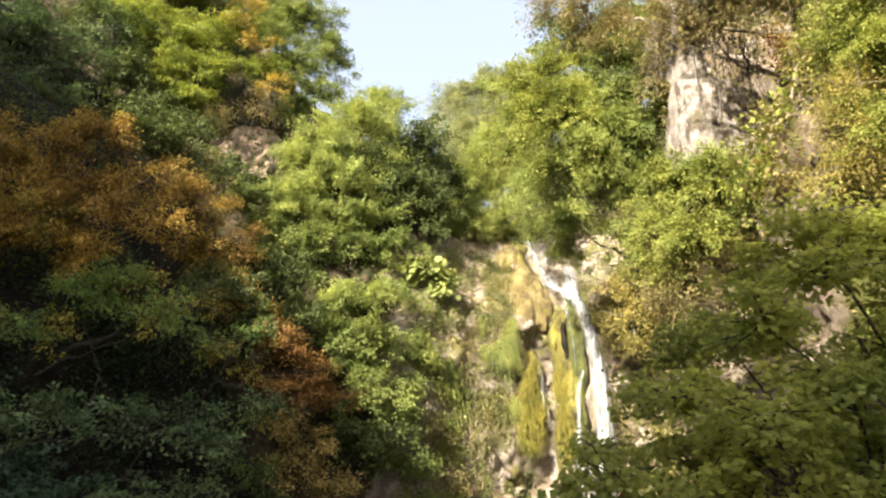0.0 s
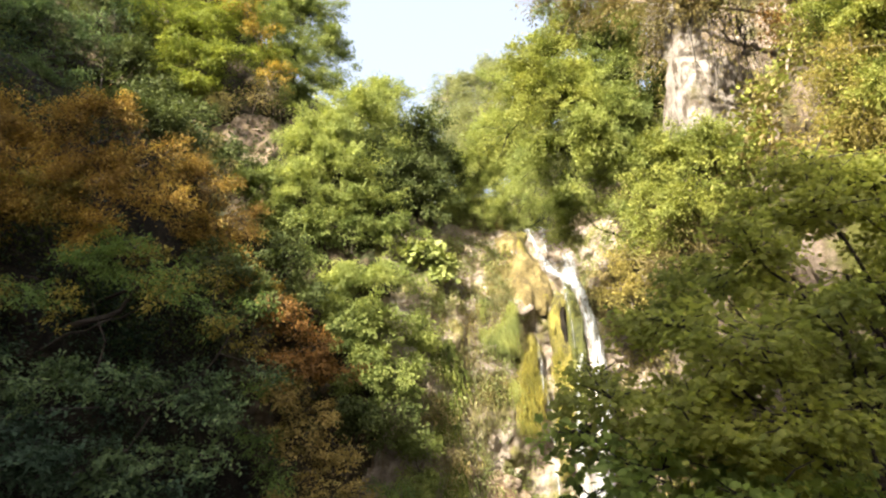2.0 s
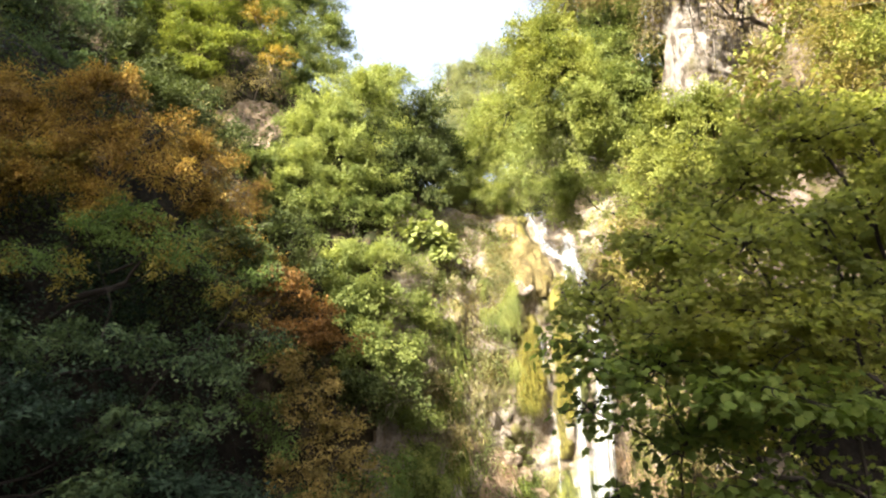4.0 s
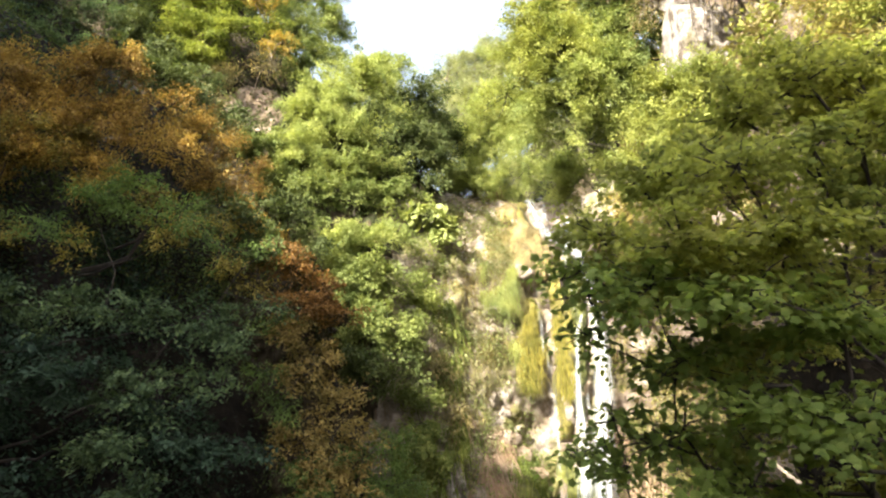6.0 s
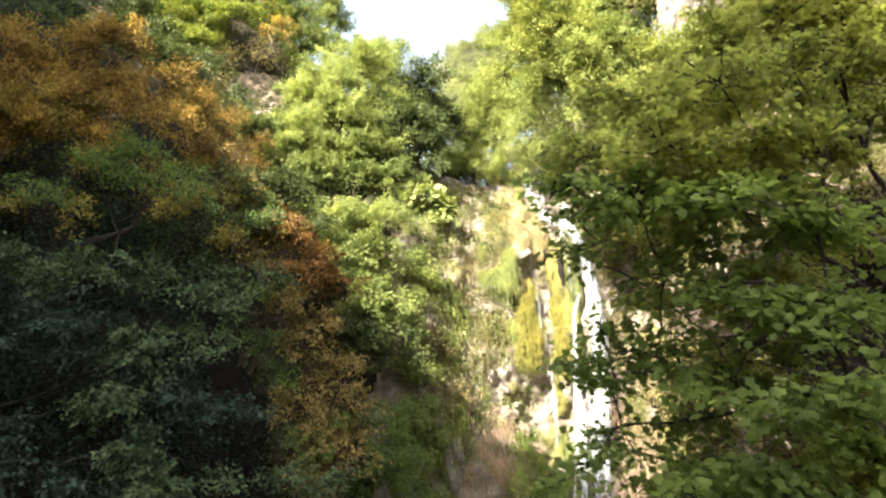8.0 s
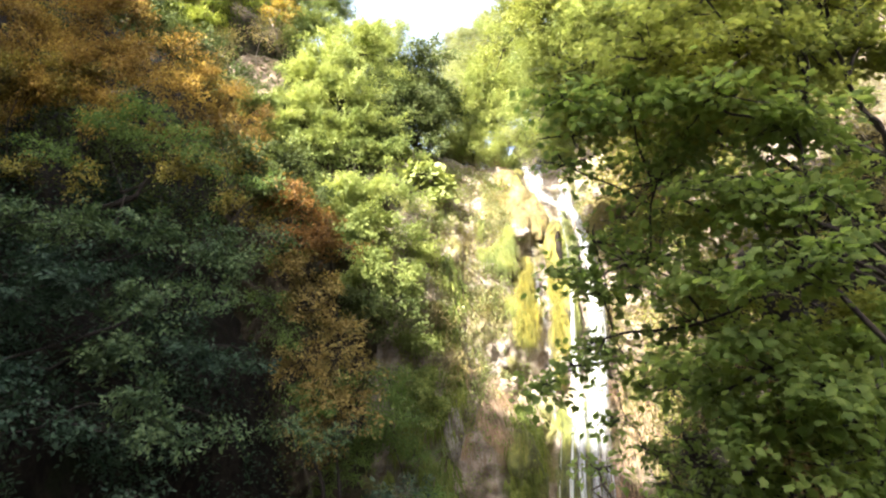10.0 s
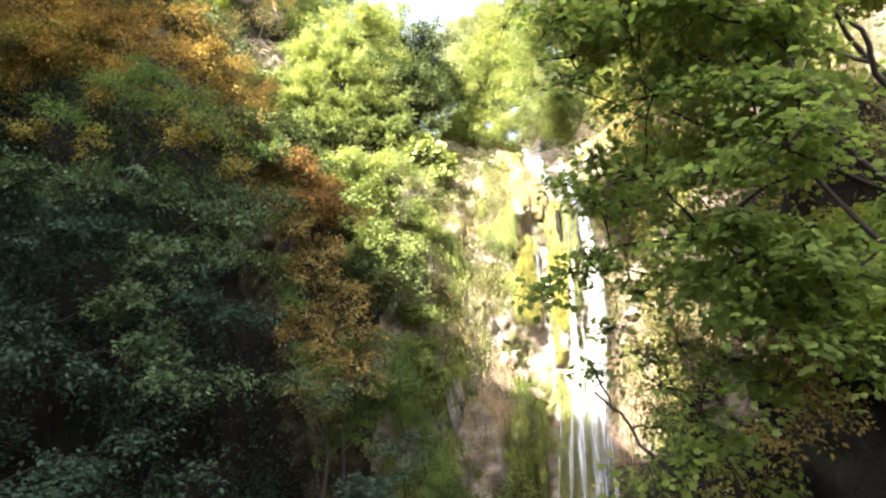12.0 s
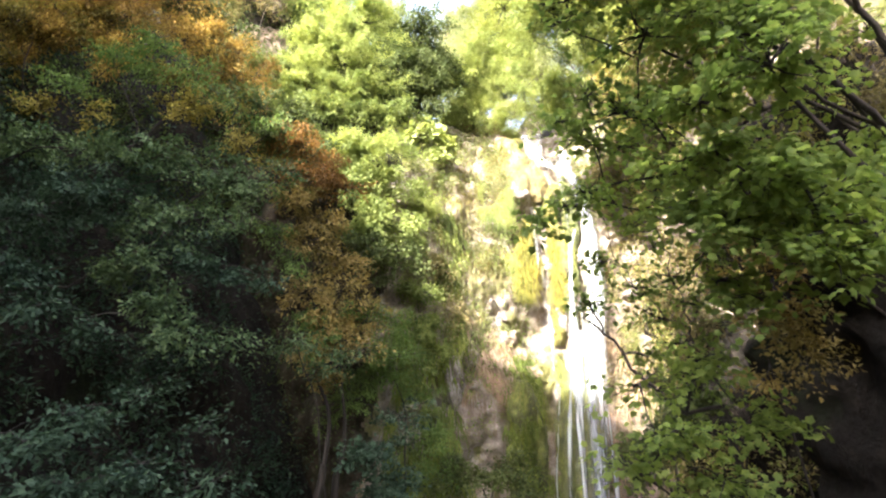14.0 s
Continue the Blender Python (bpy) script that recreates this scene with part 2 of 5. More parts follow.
def tubes(segments, sides=6):
    """Tapered tubes: each segment is a list of points with a list of radii."""
    verts, faces, n = [], [], 0
    ring = np.linspace(0, 2 * np.pi, sides, endpoint=False)
    for pts, radii in segments:
        pts = np.asarray(pts, float)
        tang = unit(np.gradient(pts, axis=0))
        side = unit(np.cross(tang, np.array([0.31, 0.87, 0.11])))
        up = np.cross(tang, side)
        r = np.asarray(radii)[:, None, None]
        v = pts[:, None, :] + r * (np.cos(ring)[None, :, None] * side[:, None, :] + np.sin(ring)[None, :, None] * up[:, None, :])
        verts.append(v.reshape(-1, 3))
        a = (np.arange(len(pts) - 1)[:, None] * sides + np.arange(sides)[None, :]).ravel()
        b = (np.arange(len(pts) - 1)[:, None] * sides + (np.arange(sides)[None, :] + 1) % sides).ravel()
        faces.append(np.stack([a, b, b + sides, a + sides], 1) + n)
        n += len(pts) * sides
    return np.concatenate(verts), np.concatenate(faces)


def bend(rng, a, b, n=6, wobble=0.08, rise=0.0):
    """A crooked line from a to b."""
    a, b = np.asarray(a, float), np.asarray(b, float)
    s = np.linspace(0, 1, n)[:, None]
    size = np.linalg.norm(b - a)
    p = a + (b - a) * s
    for k in (1, 2, 3):
        p += np.sin(s * np.pi * k) * rng.normal(0, wobble * size / k, 3)
    p[:, 2] += (np.sin(s * np.pi) * rise * size)[:, 0]
    return p


OVAL = np.array([(0, 0, 0), (0.42, -0.29, 0.08), (1, 0, -0.06), (0.42, 0.29, 0.08)])
LANCE = np.array([(0, 0, 0), (0.4, -0.15, 0.05), (1, 0, -0.12), (0.4, 0.15, 0.05)])
LOBED = np.array([(0, 0, 0), (-0.02, -0.36, -0.04), (0.24, -0.34, 0.02), (0.50, -0.52, -0.05), (0.66, -0.28, 0.02), (1, 0, -0.10),
                  (0.66, 0.28, 0.02), (0.50, 0.52, -0.05), (0.24, 0.34, 0.02), (-0.02, 0.36, -0.04)])


def leaf_frames(rng, outward, size, facing=None):
    """For every leaf its length, side and face directions, scaled to its size."""
    n = len(outward)
    d = unit(outward + rng.normal(0, 0.55, (n, 3)) + np.array([0, 0, -0.25]))
    facing = np.array([0, 0, 0.8]) if facing is None else facing
    up = unit(facing + rng.normal(0, 0.27, (n, 3)) + 0.15 * outward)
    s = unit(np.cross(d, up))
    k = size * rng.uniform(0.6, 1.25, (n, 1))
    return d * k, s * k, np.cross(s, d) * k


def leaf_mesh(name, pos, frames, shape, material):
    """One leaf at every place, in one mesh."""
    d, s, w = frames
    v = pos[:, None, :] + shape[None, :, 0:1] * d[:, None, :] + shape[None, :, 1:2] * s[:, None, :] + shape[None, :, 2:3] * w[:, None, :]
    return polys(name, v.reshape(-1, 3), np.arange(len(pos) * len(shape)).reshape(len(pos), -1), material)


def single_leaves(pos, frames, shape, material, parent):
    """Leaves close to the eye, each an object of its own on one shared mesh."""
    me = polys("leaf", shape, np.arange(len(shape))[None, :], material)
    for p, d, s, w in zip(pos, *frames):
        ob = part("leaf", me, parent)
        ob.matrix_basis = Matrix([(d[k], s[k], w[k], p[k]) for k in range(3)] + [(0, 0, 0, 1)])


# ---- the gorge: three rock and earth faces ----
def back_y(x, z):
    """The waterfall cliff: how far off its face stands."""
    x, z = np.asarray(x, float), np.asarray(z, float)
    foot = np.interp(x, [-14, -9, -6, -2.5, 1, 4.4, 7, 10], [24.0, 23.6, 21.2, 20.7, 22.6, 24.2, 24.2, 22.5])
    top = np.interp(x, [-18, -14, -11, -9, -6, -2.5, 1, 4.4, 7, 10], [42, 35, 28.5, 26.5, 22.5, 18.6, 18, 18.3, 19, 24])
    return foot + np.interp(z * 18.3 / top, [-2, 0, 6, 13.5, 16, 18.3, 19.5, 24, 40], [-0.5, 0, 0.6, 2, 4, 6, 12, 24, 60])


def left_x(y, z):
    y, z = np.asarray(y, float), np.asarray(z, float)
    steep = np.interp(y, [-45, -22, -10, 2, 6], [0.3, 0.3, 0.675, 0.675, 1.0])
    return np.interp(y, [-40, 0, 13, 18, 24], [-9, -8, -7, -5, -3]) - steep * np.interp(z, [0, 20, 32, 40], [0, 10, 21, 34])


def right_x(y, z):
    y, z = np.asarray(y, float), np.asarray(z, float)
    return (np.interp(y, [-40, 5, 12, 14, 16, 18, 20, 24, 30], [12, 9.8, 9.9, 9.9, 9.7, 8.6, 7.7, 8.4, 9])
            + np.interp(z, [0, 5, 9, 18, 22, 30, 40], [0.6, 0.3, 0.1, 0, 1, 6, 14])
            - 3.6 * np.exp(-((y - 11.6) / 2.1) ** 4) * np.interp(z, [0, 14.6, 16.6, 19], [1, 1, 0.5, 0.3]))


def crest(y):
    """The height of the left ridge."""
    return np.interp(np.asarray(y, float), [-60, -45, -33, -27, -25, -19, -13, -9, -7, -3, 1, 6, 25], [51, 44, 37.8, 35.3, 34.7, 34.6, 32.5, 28.8, 32, 36, 42, 44, 44])


def cliff_back():
    xs, zs = np.arange(-26, 14.01, 0.13), np.concatenate([np.arange(-1.5, 20, 0.13), np.linspace(20.2, 34, 60)])
    X, Z = np.meshgrid(xs, zs)
    x, z = X.ravel(), Z.ravel()
    q = np.stack([x, np.zeros_like(x), z], 1)
    y = back_y(x, z) + 0.55 * fractal(q * (1, 1, 0.6), 0.45, 3, 3) + 0.28 * fractal(q * (1, 1, 0.5), 1.6, 4, 9)
    y += 0.42 * np.abs(fractal(q * (1, 1, 1.3), 0.9, 4, 21)) - 0.2 + 0.14 * np.abs(fractal(q * (1, 1, 1.8), 2.6, 3, 22))
    zz = z + 0.15 * fractal(q, 0.8, 2, 5)
    me = polys("cliff_back", np.stack([x, y, zz], 1), grid_faces(len(zs), len(xs)), ROCK, True)
    # soil covers the corner of the gorge and the ground above the brink; the tufa is bare between
    me.materials.append(EARTH)
    soil = (x < -2.6 + 0.9 * fractal(q, 0.5, 3, 15)) | (z > 18.5 + 0.5 * fractal(q, 0.7, 2, 17)) | (x > 9.0)
    me.materials.append(WALL)
    brown = (x > 6.5 + 0.4 * fractal(q, 0.8, 3, 19)) & (z < 11 + 1.5 * fractal(q, 0.5, 3, 20))
    me.polygons.foreach_set("material_index", np.where(soil, 1, 2 * brown)[grid_faces(len(zs), len(xs))[:, 0]].astype(np.int32))
    return me


def slope_left():
    ys, vs = np.arange(-58, 42, 0.4), np.linspace(-0.04, 1.0, 90)
    Y, V = np.meshgrid(ys, vs)
    y, v = Y.ravel(), V.ravel()
    z = v * crest(y)
    x = left_x(y, z)
    q = np.stack([x, y, z], 1)
    x = x + 0.7 * fractal(q, 0.25, 4, 31) + 0.3 * fractal(q, 1.1, 3, 37)
    z = z + (0.5 + 0.9 * v) * fractal(q, 0.3, 4, 41)
    back = np.stack([np.full_like(ys, -60.0), ys, crest(ys) + 2], 1)
    # the shade between the leaves is put into the slope's near-black colour
    return polys("slope_left", np.concatenate([np.stack([x, y, z], 1), back]), grid_faces(len(vs) + 1, len(ys)), SHADE_EARTH, True)


def slope_right():
    ys, zs = np.arange(-45, 42, 0.3), np.linspace(-1.5, 34, 130)
    Y, Z = np.meshgrid(ys, zs)
    y, z = Y.ravel(), Z.ravel()
    q = np.stack([np.zeros_like(y), y, z], 1)
    x = right_x(y, z) + 0.7 * fractal(q, 0.45, 4, 51) + 0.4 * np.abs(fractal(q, 1.3, 4, 57))
    back = np.stack([np.full_like(ys, 60.0), ys, np.full_like(ys, 40.0)], 1)
    faces = grid_faces(len(zs) + 1, len(ys))
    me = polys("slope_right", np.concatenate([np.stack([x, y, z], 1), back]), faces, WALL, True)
    # near-black below the bare rock: shade on the wall's lower part, put into the colour
    me.materials.append(SHADE_EARTH)
    shade_band = np.concatenate([z < np.where(y < 15.5, 9.6, 8.0) + 1.2 * fractal(q, 0.4, 3, 59), np.zeros(len(ys), bool)])
    me.polygons.foreach_set("material_index", shade_band[faces[:, 0]].astype(np.int32))
    return me


def ground_sheet():
    g = np.concatenate([[-3000, -800, -200], np.linspace(-60, 60, 121), [200, 800, 3000]])
    X, Y = np.meshgrid(g, g)
    x, y = X.ravel(), Y.ravel()
    q = np.stack([x, y, 0 * x], 1)
    z = 0.25 * fractal(q, 0.3, 4, 61) + 0.2 - 1.1 * np.exp(-((x - 4.5) / 3.5) ** 2 - ((y - 20) / 4.5) ** 2)
    return polys("ground", np.stack([x, y, z], 1), grid_faces(len(g), len(g)), EARTH, True)


tagged(new("ground", ground_sheet()), "dark stony earth of the gorge floor", "ground", kind="structure")
tagged(new("cliff_back", cliff_back()), "pale tufa cliff streaked brown and green with moss", "cliff", kind="structure")
tagged(new("slope_left", slope_left()), "steep earth slope under trees, shade put into its near-black colour", "slope", kind="structure")
tagged(new("slope_right", slope_right()), "steep rock wall under shrubs, shade painted near-black on its lower part", "slope", kind="structure")
PG = np.meshgrid(np.linspace(1.2, 7.8, 30), np.linspace(15.6, 24.6, 40))
PXY = np.stack([PG[0].ravel(), PG[1].ravel()], 1)
tagged(new("pool", polys("pool", np.column_stack([PXY, np.full(len(PXY), -0.12)]), grid_faces(40, 30), m_pool, True)),
       "dark green plunge pool under the waterfall", "water", kind="structure")


def root_spot(x, y, z):
    """The nearest place on the rock and earth faces for a plant whose crown is at x, y, z."""
    spots = [(x, float(back_y(x, z)) + 0.15, z), (float(left_x(y, z)) - 0.1, y, z), (float(right_x(y, z)) + 0.1, y, z)]
    spots.append((x, y, 0.1))
    return min(spots, key=lambda s: (s[0] - x) ** 2 + (s[1] - y) ** 2 + (s[2] - z) ** 2)


# ---- plants ----
# leaf length, shape, spray radius, leaves per square metre of crown, spray thickness, bark
KIND = {
    "olive": (0.135, OVAL, 0.34, 215, 0.35, BARK), "dark": (0.13, OVAL, 0.30, 190, 0.26, BARK), "deep": (0.12, OVAL, 0.30, 220, 0.28, BARK),
    "green": (0.118, OVAL, 0.34, 370, 0.4, BARK), "lush": (0.148, LANCE, 0.36, 430, 0.5, BARK),
    "golden": (0.105, OVAL, 0.38, 420, 0.26, BARK), "pale": (0.15, LANCE, 0.34, 290, 0.5, BARK_PALE),
    "fig": (0.26, LOBED, 0.30, 70, 0.6, BARK_PALE), "orange": (0.14, LANCE, 0.27, 270, 0.7, BARK), "ochre": (0.115, OVAL, 0.25, 190, 0.35, BARK),
    "layered": (0.12, OVAL, 0.52, 300, 0.17, BARK_PALE), "straw": (0.13, LANCE, 0.3, 260, 0.6, BARK_PALE), "amber": (0.12, OVAL, 0.34, 110, 0.3, BARK_PALE), "sapling": (0.12, LANCE, 0.3, 230, 0.3, BARK), "rust": (0.11, OVAL, 0.24, 240, 0.4, BARK), "russet": (0.11, OVAL, 0.25, 200, 0.42, BARK),
    "brush": (0.14, LANCE, 0.27, 230, 1.2, BARK_PALE), "maple": (0.088, LOBED, 0.24, 225, 0.3, BARK), "high_maple": (0.066, LOBED, 0.22, 380, 0.32, BARK), "elm": (0.105, OVAL, 0.2, 110, 0.3, BARK),
}
count = 0


def plant(kind, lobes, label, group, foot=None, fork=None, slim=1.0, limbs=(), fine=1.0):
    """A tree or shrub: a trunk with limbs and twigs, and leaves in loose sprays round them."""
    global count
    count += 1
    rng = np.random.default_rng(100 + count)
    size, shape, clump_r, density, flat, bark = KIND[kind]
    size, density, clump_r = size * fine, density / fine ** 2, clump_r * fine ** 0.5
    rise = {"orange": 1.6, "brush": 1.6, "ochre": 1.2, "dark": 0.7, "maple": 0.6, "high_maple": 0.6, "elm": 0.6}.get(kind, 1.0)
    gaps = 0.6 if kind in ("dark", "deep") else 0.75 if kind in ("ochre", "sapling", "amber") else 1.0
    ruffle = 0.65 if kind in ("lush", "green", "pale", "golden", "olive") else 0.34
    lobes = np.array([c if len(c) == 6 else (*c[:3], 1.2 * c[3], c[3], 0.85 * c[3]) for c in lobes], float)
    low = lobes[np.argmin(lobes[:, 2])]
    if foot is None:
        mid = lobes[:, :3].mean(0)
        foot = root_spot(mid[0], mid[1], low[2] - 0.8 * low[5])
    foot = np.array(foot, float)
    height = np.linalg.norm(lobes[:, :3] - foot, axis=1).max()
    woody = height > 3.2
    name = "tree" if woody else "shrub"
    plant_ob = thing(name, foot, label, "tree" if woody else "shrub", group)
    thick = 0.024 * height ** 0.9 if woody else 0.03 + 0.008 * height
    thick *= {"dark": 0.38, "deep": 0.38, "ochre": 0.45, "sapling": 0.45, "orange": 0.6, "lush": 0.7}.get(kind, 1.0)
    thick *= slim
    fork = np.array(fork) if fork else foot + (lobes[:, :3].mean(0) - foot) * 0.35 + np.array([0, 0, 0.1])
    wood = [(bend(rng, foot, fork, 6, 0.05), np.linspace(thick, thick * 0.7, 6))]
    for points in limbs:
        run = np.array([fork, *points])
        k = np.linspace(0, len(run) - 1, 14)
        line = np.stack([np.interp(k, np.arange(len(run)), run[:, j]) for j in range(3)], 1)
        wood.append((line + rng.normal(0, 0.035, line.shape), np.linspace(thick * 0.42, thick * 0.16, 14)))
    pos, out, twigs, face = [], [], [], []
    if kind in ("maple", "high_maple", "elm"):
        lobes = lobes[np.argsort(np.linalg.norm(lobes[:, :3] - fork, axis=1))]
    for c in lobes:
        heart, r = c[:3], c[3:6]
        # a limb springs from the fork or from the nearest stretch of an earlier limb
        start, girth = fork, thick * (0.3 if kind in ("maple", "high_maple") else 0.5)
        for pts, radii in wood[1:]:
            k = 2 + int(np.argmin(np.linalg.norm(pts[2:10] - heart, axis=1)))
            if np.linalg.norm(pts[k] - heart) < 0.75 * np.linalg.norm(start - heart):
                start, girth = pts[k], radii[k] * 0.85
        wood.append((bend(rng, start, heart, 14, 0.035 if kind in ("maple", "high_maple") else 0.06, 0.02 if kind in ("maple", "high_maple") else 0.06), np.linspace(girth, min(girth, thick * 0.1 + 0.008), 14)))
        area = 4 * np.pi * ((r[0] * r[1]) ** 1.6 / 3 + (r[0] * r[2]) ** 1.6 / 3 + (r[1] * r[2]) ** 1.6 / 3) ** (1 / 1.6)
        boughs = int(np.clip(area * 1.2 * gaps, 10, 30))
        d = unit(rng.normal(0, 1, (boughs, 3)) * np.array([1, 1, rise]) + np.array([0, -0.25, 0.3 * rise]))
        reach = d * rng.uniform(0.6, 1.2, (boughs, 1)) * r
        tips = heart + reach
        sprays = max(4, int(area * 0.8 * gaps / clump_r ** 2 / boughs))
        host = np.repeat(np.arange(boughs), sprays)
        along = rng.uniform(0.2, 1.05, (len(host), 1)) ** 0.8
        wide = rng.normal(0, 0.30, (len(host), 3)) * (1.15 - along) * r.mean() * np.array([1, 1, 0.35])
        centres = heart + reach[host] * along + wide
        centres[:, 2] -= 0.16 * r[2] * along[:, 0] ** 2
        sd = unit(reach[host] + 1.5 * wide)
        per = area * density / len(host)
        each = np.maximum(3, per * rng.uniform(0.3, 1.7, len(host))).astype(int)
        who = np.repeat(np.arange(len(host)), each)
        # each spray is a flat, drooping fan of leaves along its twig
        tilt = unit(np.array([0, -0.15, 0.9]) + rng.normal(0, ruffle, (len(host), 3)) + ruffle * sd)
        lead = unit(sd * np.array([1, 1, 0.35 * rise]) + rng.normal(0, 0.25, sd.shape))
        cross = unit(np.cross(lead, tilt))
        a, b = rng.uniform(-0.8, 1.25, len(who)), rng.normal(0, 0.5, len(who))
        b *= np.clip(1.25 - 0.6 * np.abs(a), 0.3, 1)
        spread = clump_r * (a[:, None] * lead[who] + b[:, None] * cross[who] + rng.normal(0, 0.6 * flat, len(who))[:, None] * tilt[who])
        spread[:, 2] -= 0.22 * clump_r * (a ** 2 + 1.5 * b ** 2)
        pos.append(centres[who] + spread)
        out.append(unit(0.9 * lead[who] + 1.1 * np.sign(b)[:, None] * cross[who] + 0.2 * sd[who]))
        face.append(tilt[who])
        for k in range(boughs):
            twigs.append((bend(rng, heart, tips[k], 4, 0.06), np.linspace(thick * 0.07 + 0.007, 0.005, 4)))
        for k in range(0, len(host), 6):
            twigs.append((bend(rng, heart + reach[host[k]] * along[k] * 0.8, centres[k], 3, 0.1), [0.007, 0.005, 0.003]))
    pos, out, face = np.concatenate(pos), np.concatenate(out), np.concatenate(face)
    # no leaf inside rock or earth, and fewer on the side that leans against it
    free = (pos[:, 1] < back_y(pos[:, 0], pos[:, 2]) + 0.3) & (pos[:, 0] > left_x(pos[:, 1], pos[:, 2]) - 0.5) & (pos[:, 0] < right_x(pos[:, 1], pos[:, 2]) + 0.5)
    free &= (pos[:, 1] < lobes[:, 1].mean() + 0.25 * lobes[:, 4].mean()) | (rng.uniform(0, 1, len(pos)) < 0.35)
    pos, out, face = pos[free], out[free], face[free]
    v, f = tubes(wood, 5)
    v2, f2 = tubes(twigs, 3)
    v, f = np.concatenate([v, v2]), np.concatenate([f, f2 + len(v)])
    part("trunk" if woody else "stem", polys("trunk", v - foot, f, bark, True), plant_ob)
    frames = leaf_frames(rng, out, size, face)
    near = np.zeros(len(pos), bool)
    if kind in ("maple", "high_maple"):
        near[np.argsort(pos[:, 1])[:280]] = True
    crown = part("crown", leaf_mesh("crown", pos[~near] - foot, [a[~near] for a in frames], shape, LEAF[kind]), plant_ob)
    if kind in ("maple", "high_maple"):
        single_leaves(pos[near] - foot, [a[near] for a in frames], shape, LEAF[kind], crown)
    return plant_ob


def ground_cover(name, places, outward, kind, amount, size, label, seed, loose=0.16):
    """Low leafy growth that clothes a slope in tufts."""
    rng = np.random.default_rng(seed)
    who = rng.integers(0, len(places), amount)
    spread = rng.normal(0, loose, (amount, 3))
    pos = places[who] + np.asarray(outward) * rng.uniform(0.05, 0.45, (amount, 1)) + spread
    me = leaf_mesh(name, pos, leaf_frames(rng, unit(spread + 0.1), size), OVAL, LEAF[kind])
    return tagged(new(name, me), label, "undergrowth", "slope cover", "stuff")


def tufts(seed, n, a, b, place):
    """Tuft places on a face, thick here and bare there."""
    rng = np.random.default_rng(seed)
    u, v = rng.uniform(*a, n), rng.uniform(*b, n)
    p = place(u, v)
    bare = (p[:, 0] > 5) & (p[:, 1] > 12.8) & (p[:, 1] < 17) & (p[:, 2] > 15.8) & (p[:, 2] < 21)
    bare |= (p[:, 0] > 5.2) & (p[:, 1] < 15) & (p[:, 2] < 10.8)
    return p[(fractal(p, 0.5, 3, seed) > -0.3) & ~bare]


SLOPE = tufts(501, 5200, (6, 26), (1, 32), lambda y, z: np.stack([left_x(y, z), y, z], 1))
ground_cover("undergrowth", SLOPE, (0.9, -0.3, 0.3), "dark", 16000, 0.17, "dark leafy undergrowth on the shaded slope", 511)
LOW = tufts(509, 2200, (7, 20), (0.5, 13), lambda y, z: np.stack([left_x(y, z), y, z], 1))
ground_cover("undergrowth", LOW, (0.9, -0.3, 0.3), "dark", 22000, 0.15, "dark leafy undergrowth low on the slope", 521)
HIGH = tufts(510, 2400, (13, 26), (11, 30), lambda y, z: np.stack([left_x(y, z), y, z], 1))
ground_cover("undergrowth", HIGH, (0.8, -0.4, 0.4), "olive", 24000, 0.15, "dim olive undergrowth high on the slope", 523, 0.25)
CORNER = tufts(503, 3600, (-22, -3), (2, 30), lambda x, z: np.stack([x, back_y(x, z), z], 1))
ground_cover("undergrowth", CORNER, (0.2, -0.9, 0.3), "olive", 32000, 0.15, "olive green undergrowth on the cliff corner", 513, 0.25)
BANK = tufts(505, 2600, (9, 28), (1, 30), lambda y, z: np.stack([right_x(y, z), y, z], 1))
ground_cover("undergrowth", BANK, (-0.9, -0.3, 0.3), "brush", 30000, 0.16, "dry brown and green growth on the rock wall", 515)
ground_cover("undergrowth", BANK, (-0.9, -0.4, 0.3), "golden", 20000, 0.15, "yellow-green growth on the rock wall", 519)
TOP = tufts(507, 1800, (-6, 13), (19, 30), lambda x, z: np.stack([x, back_y(x, z), z], 1))
ground_cover("undergrowth", TOP, (0.0, -0.4, 0.8), "lush", 18000, 0.16, "bright green growth above the cliff", 517, 0.25)

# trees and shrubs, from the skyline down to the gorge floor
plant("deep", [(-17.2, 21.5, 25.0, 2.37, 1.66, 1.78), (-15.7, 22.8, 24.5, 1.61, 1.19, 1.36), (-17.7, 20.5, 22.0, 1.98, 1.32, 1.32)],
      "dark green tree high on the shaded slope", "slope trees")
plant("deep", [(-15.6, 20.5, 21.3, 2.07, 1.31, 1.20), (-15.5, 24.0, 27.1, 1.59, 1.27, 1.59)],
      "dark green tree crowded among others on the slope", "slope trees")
plant("layered", [(-14.2, 26.0, 28.6, 2.59, 1.72, 1.72), (-12.2, 25.5, 25.4, 1.78, 1.32, 1.51), (-11.8, 26.0, 27.6, 1.99, 1.48, 1.71), (-16.4, 27.0, 30.7, 2.12, 1.45, 1.51), (-13.9, 27.0, 32.2, 3.37, 1.84, 1.22), (-9.9, 26.0, 28.8, 1.3, 1.0, 0.8), (-10.6, 25.7, 26.0, 1.3, 0.9, 0.7), (-11.6, 25.2, 24.0, 1.2, 0.8, 0.55), (-8.6, 25.9, 26.3, 1.0, 0.8, 0.6)],
      "yellow-green tree with layered boughs on the slope", "slope trees")
plant("amber", [(-9.95, 25.2, 29.0, 1.0), (-9.1, 25.2, 27.0, 0.9), (-7.9, 25.3, 24.9, 0.8)],
      "thin yellow and orange autumn tree with bare twigs", "autumn trees")
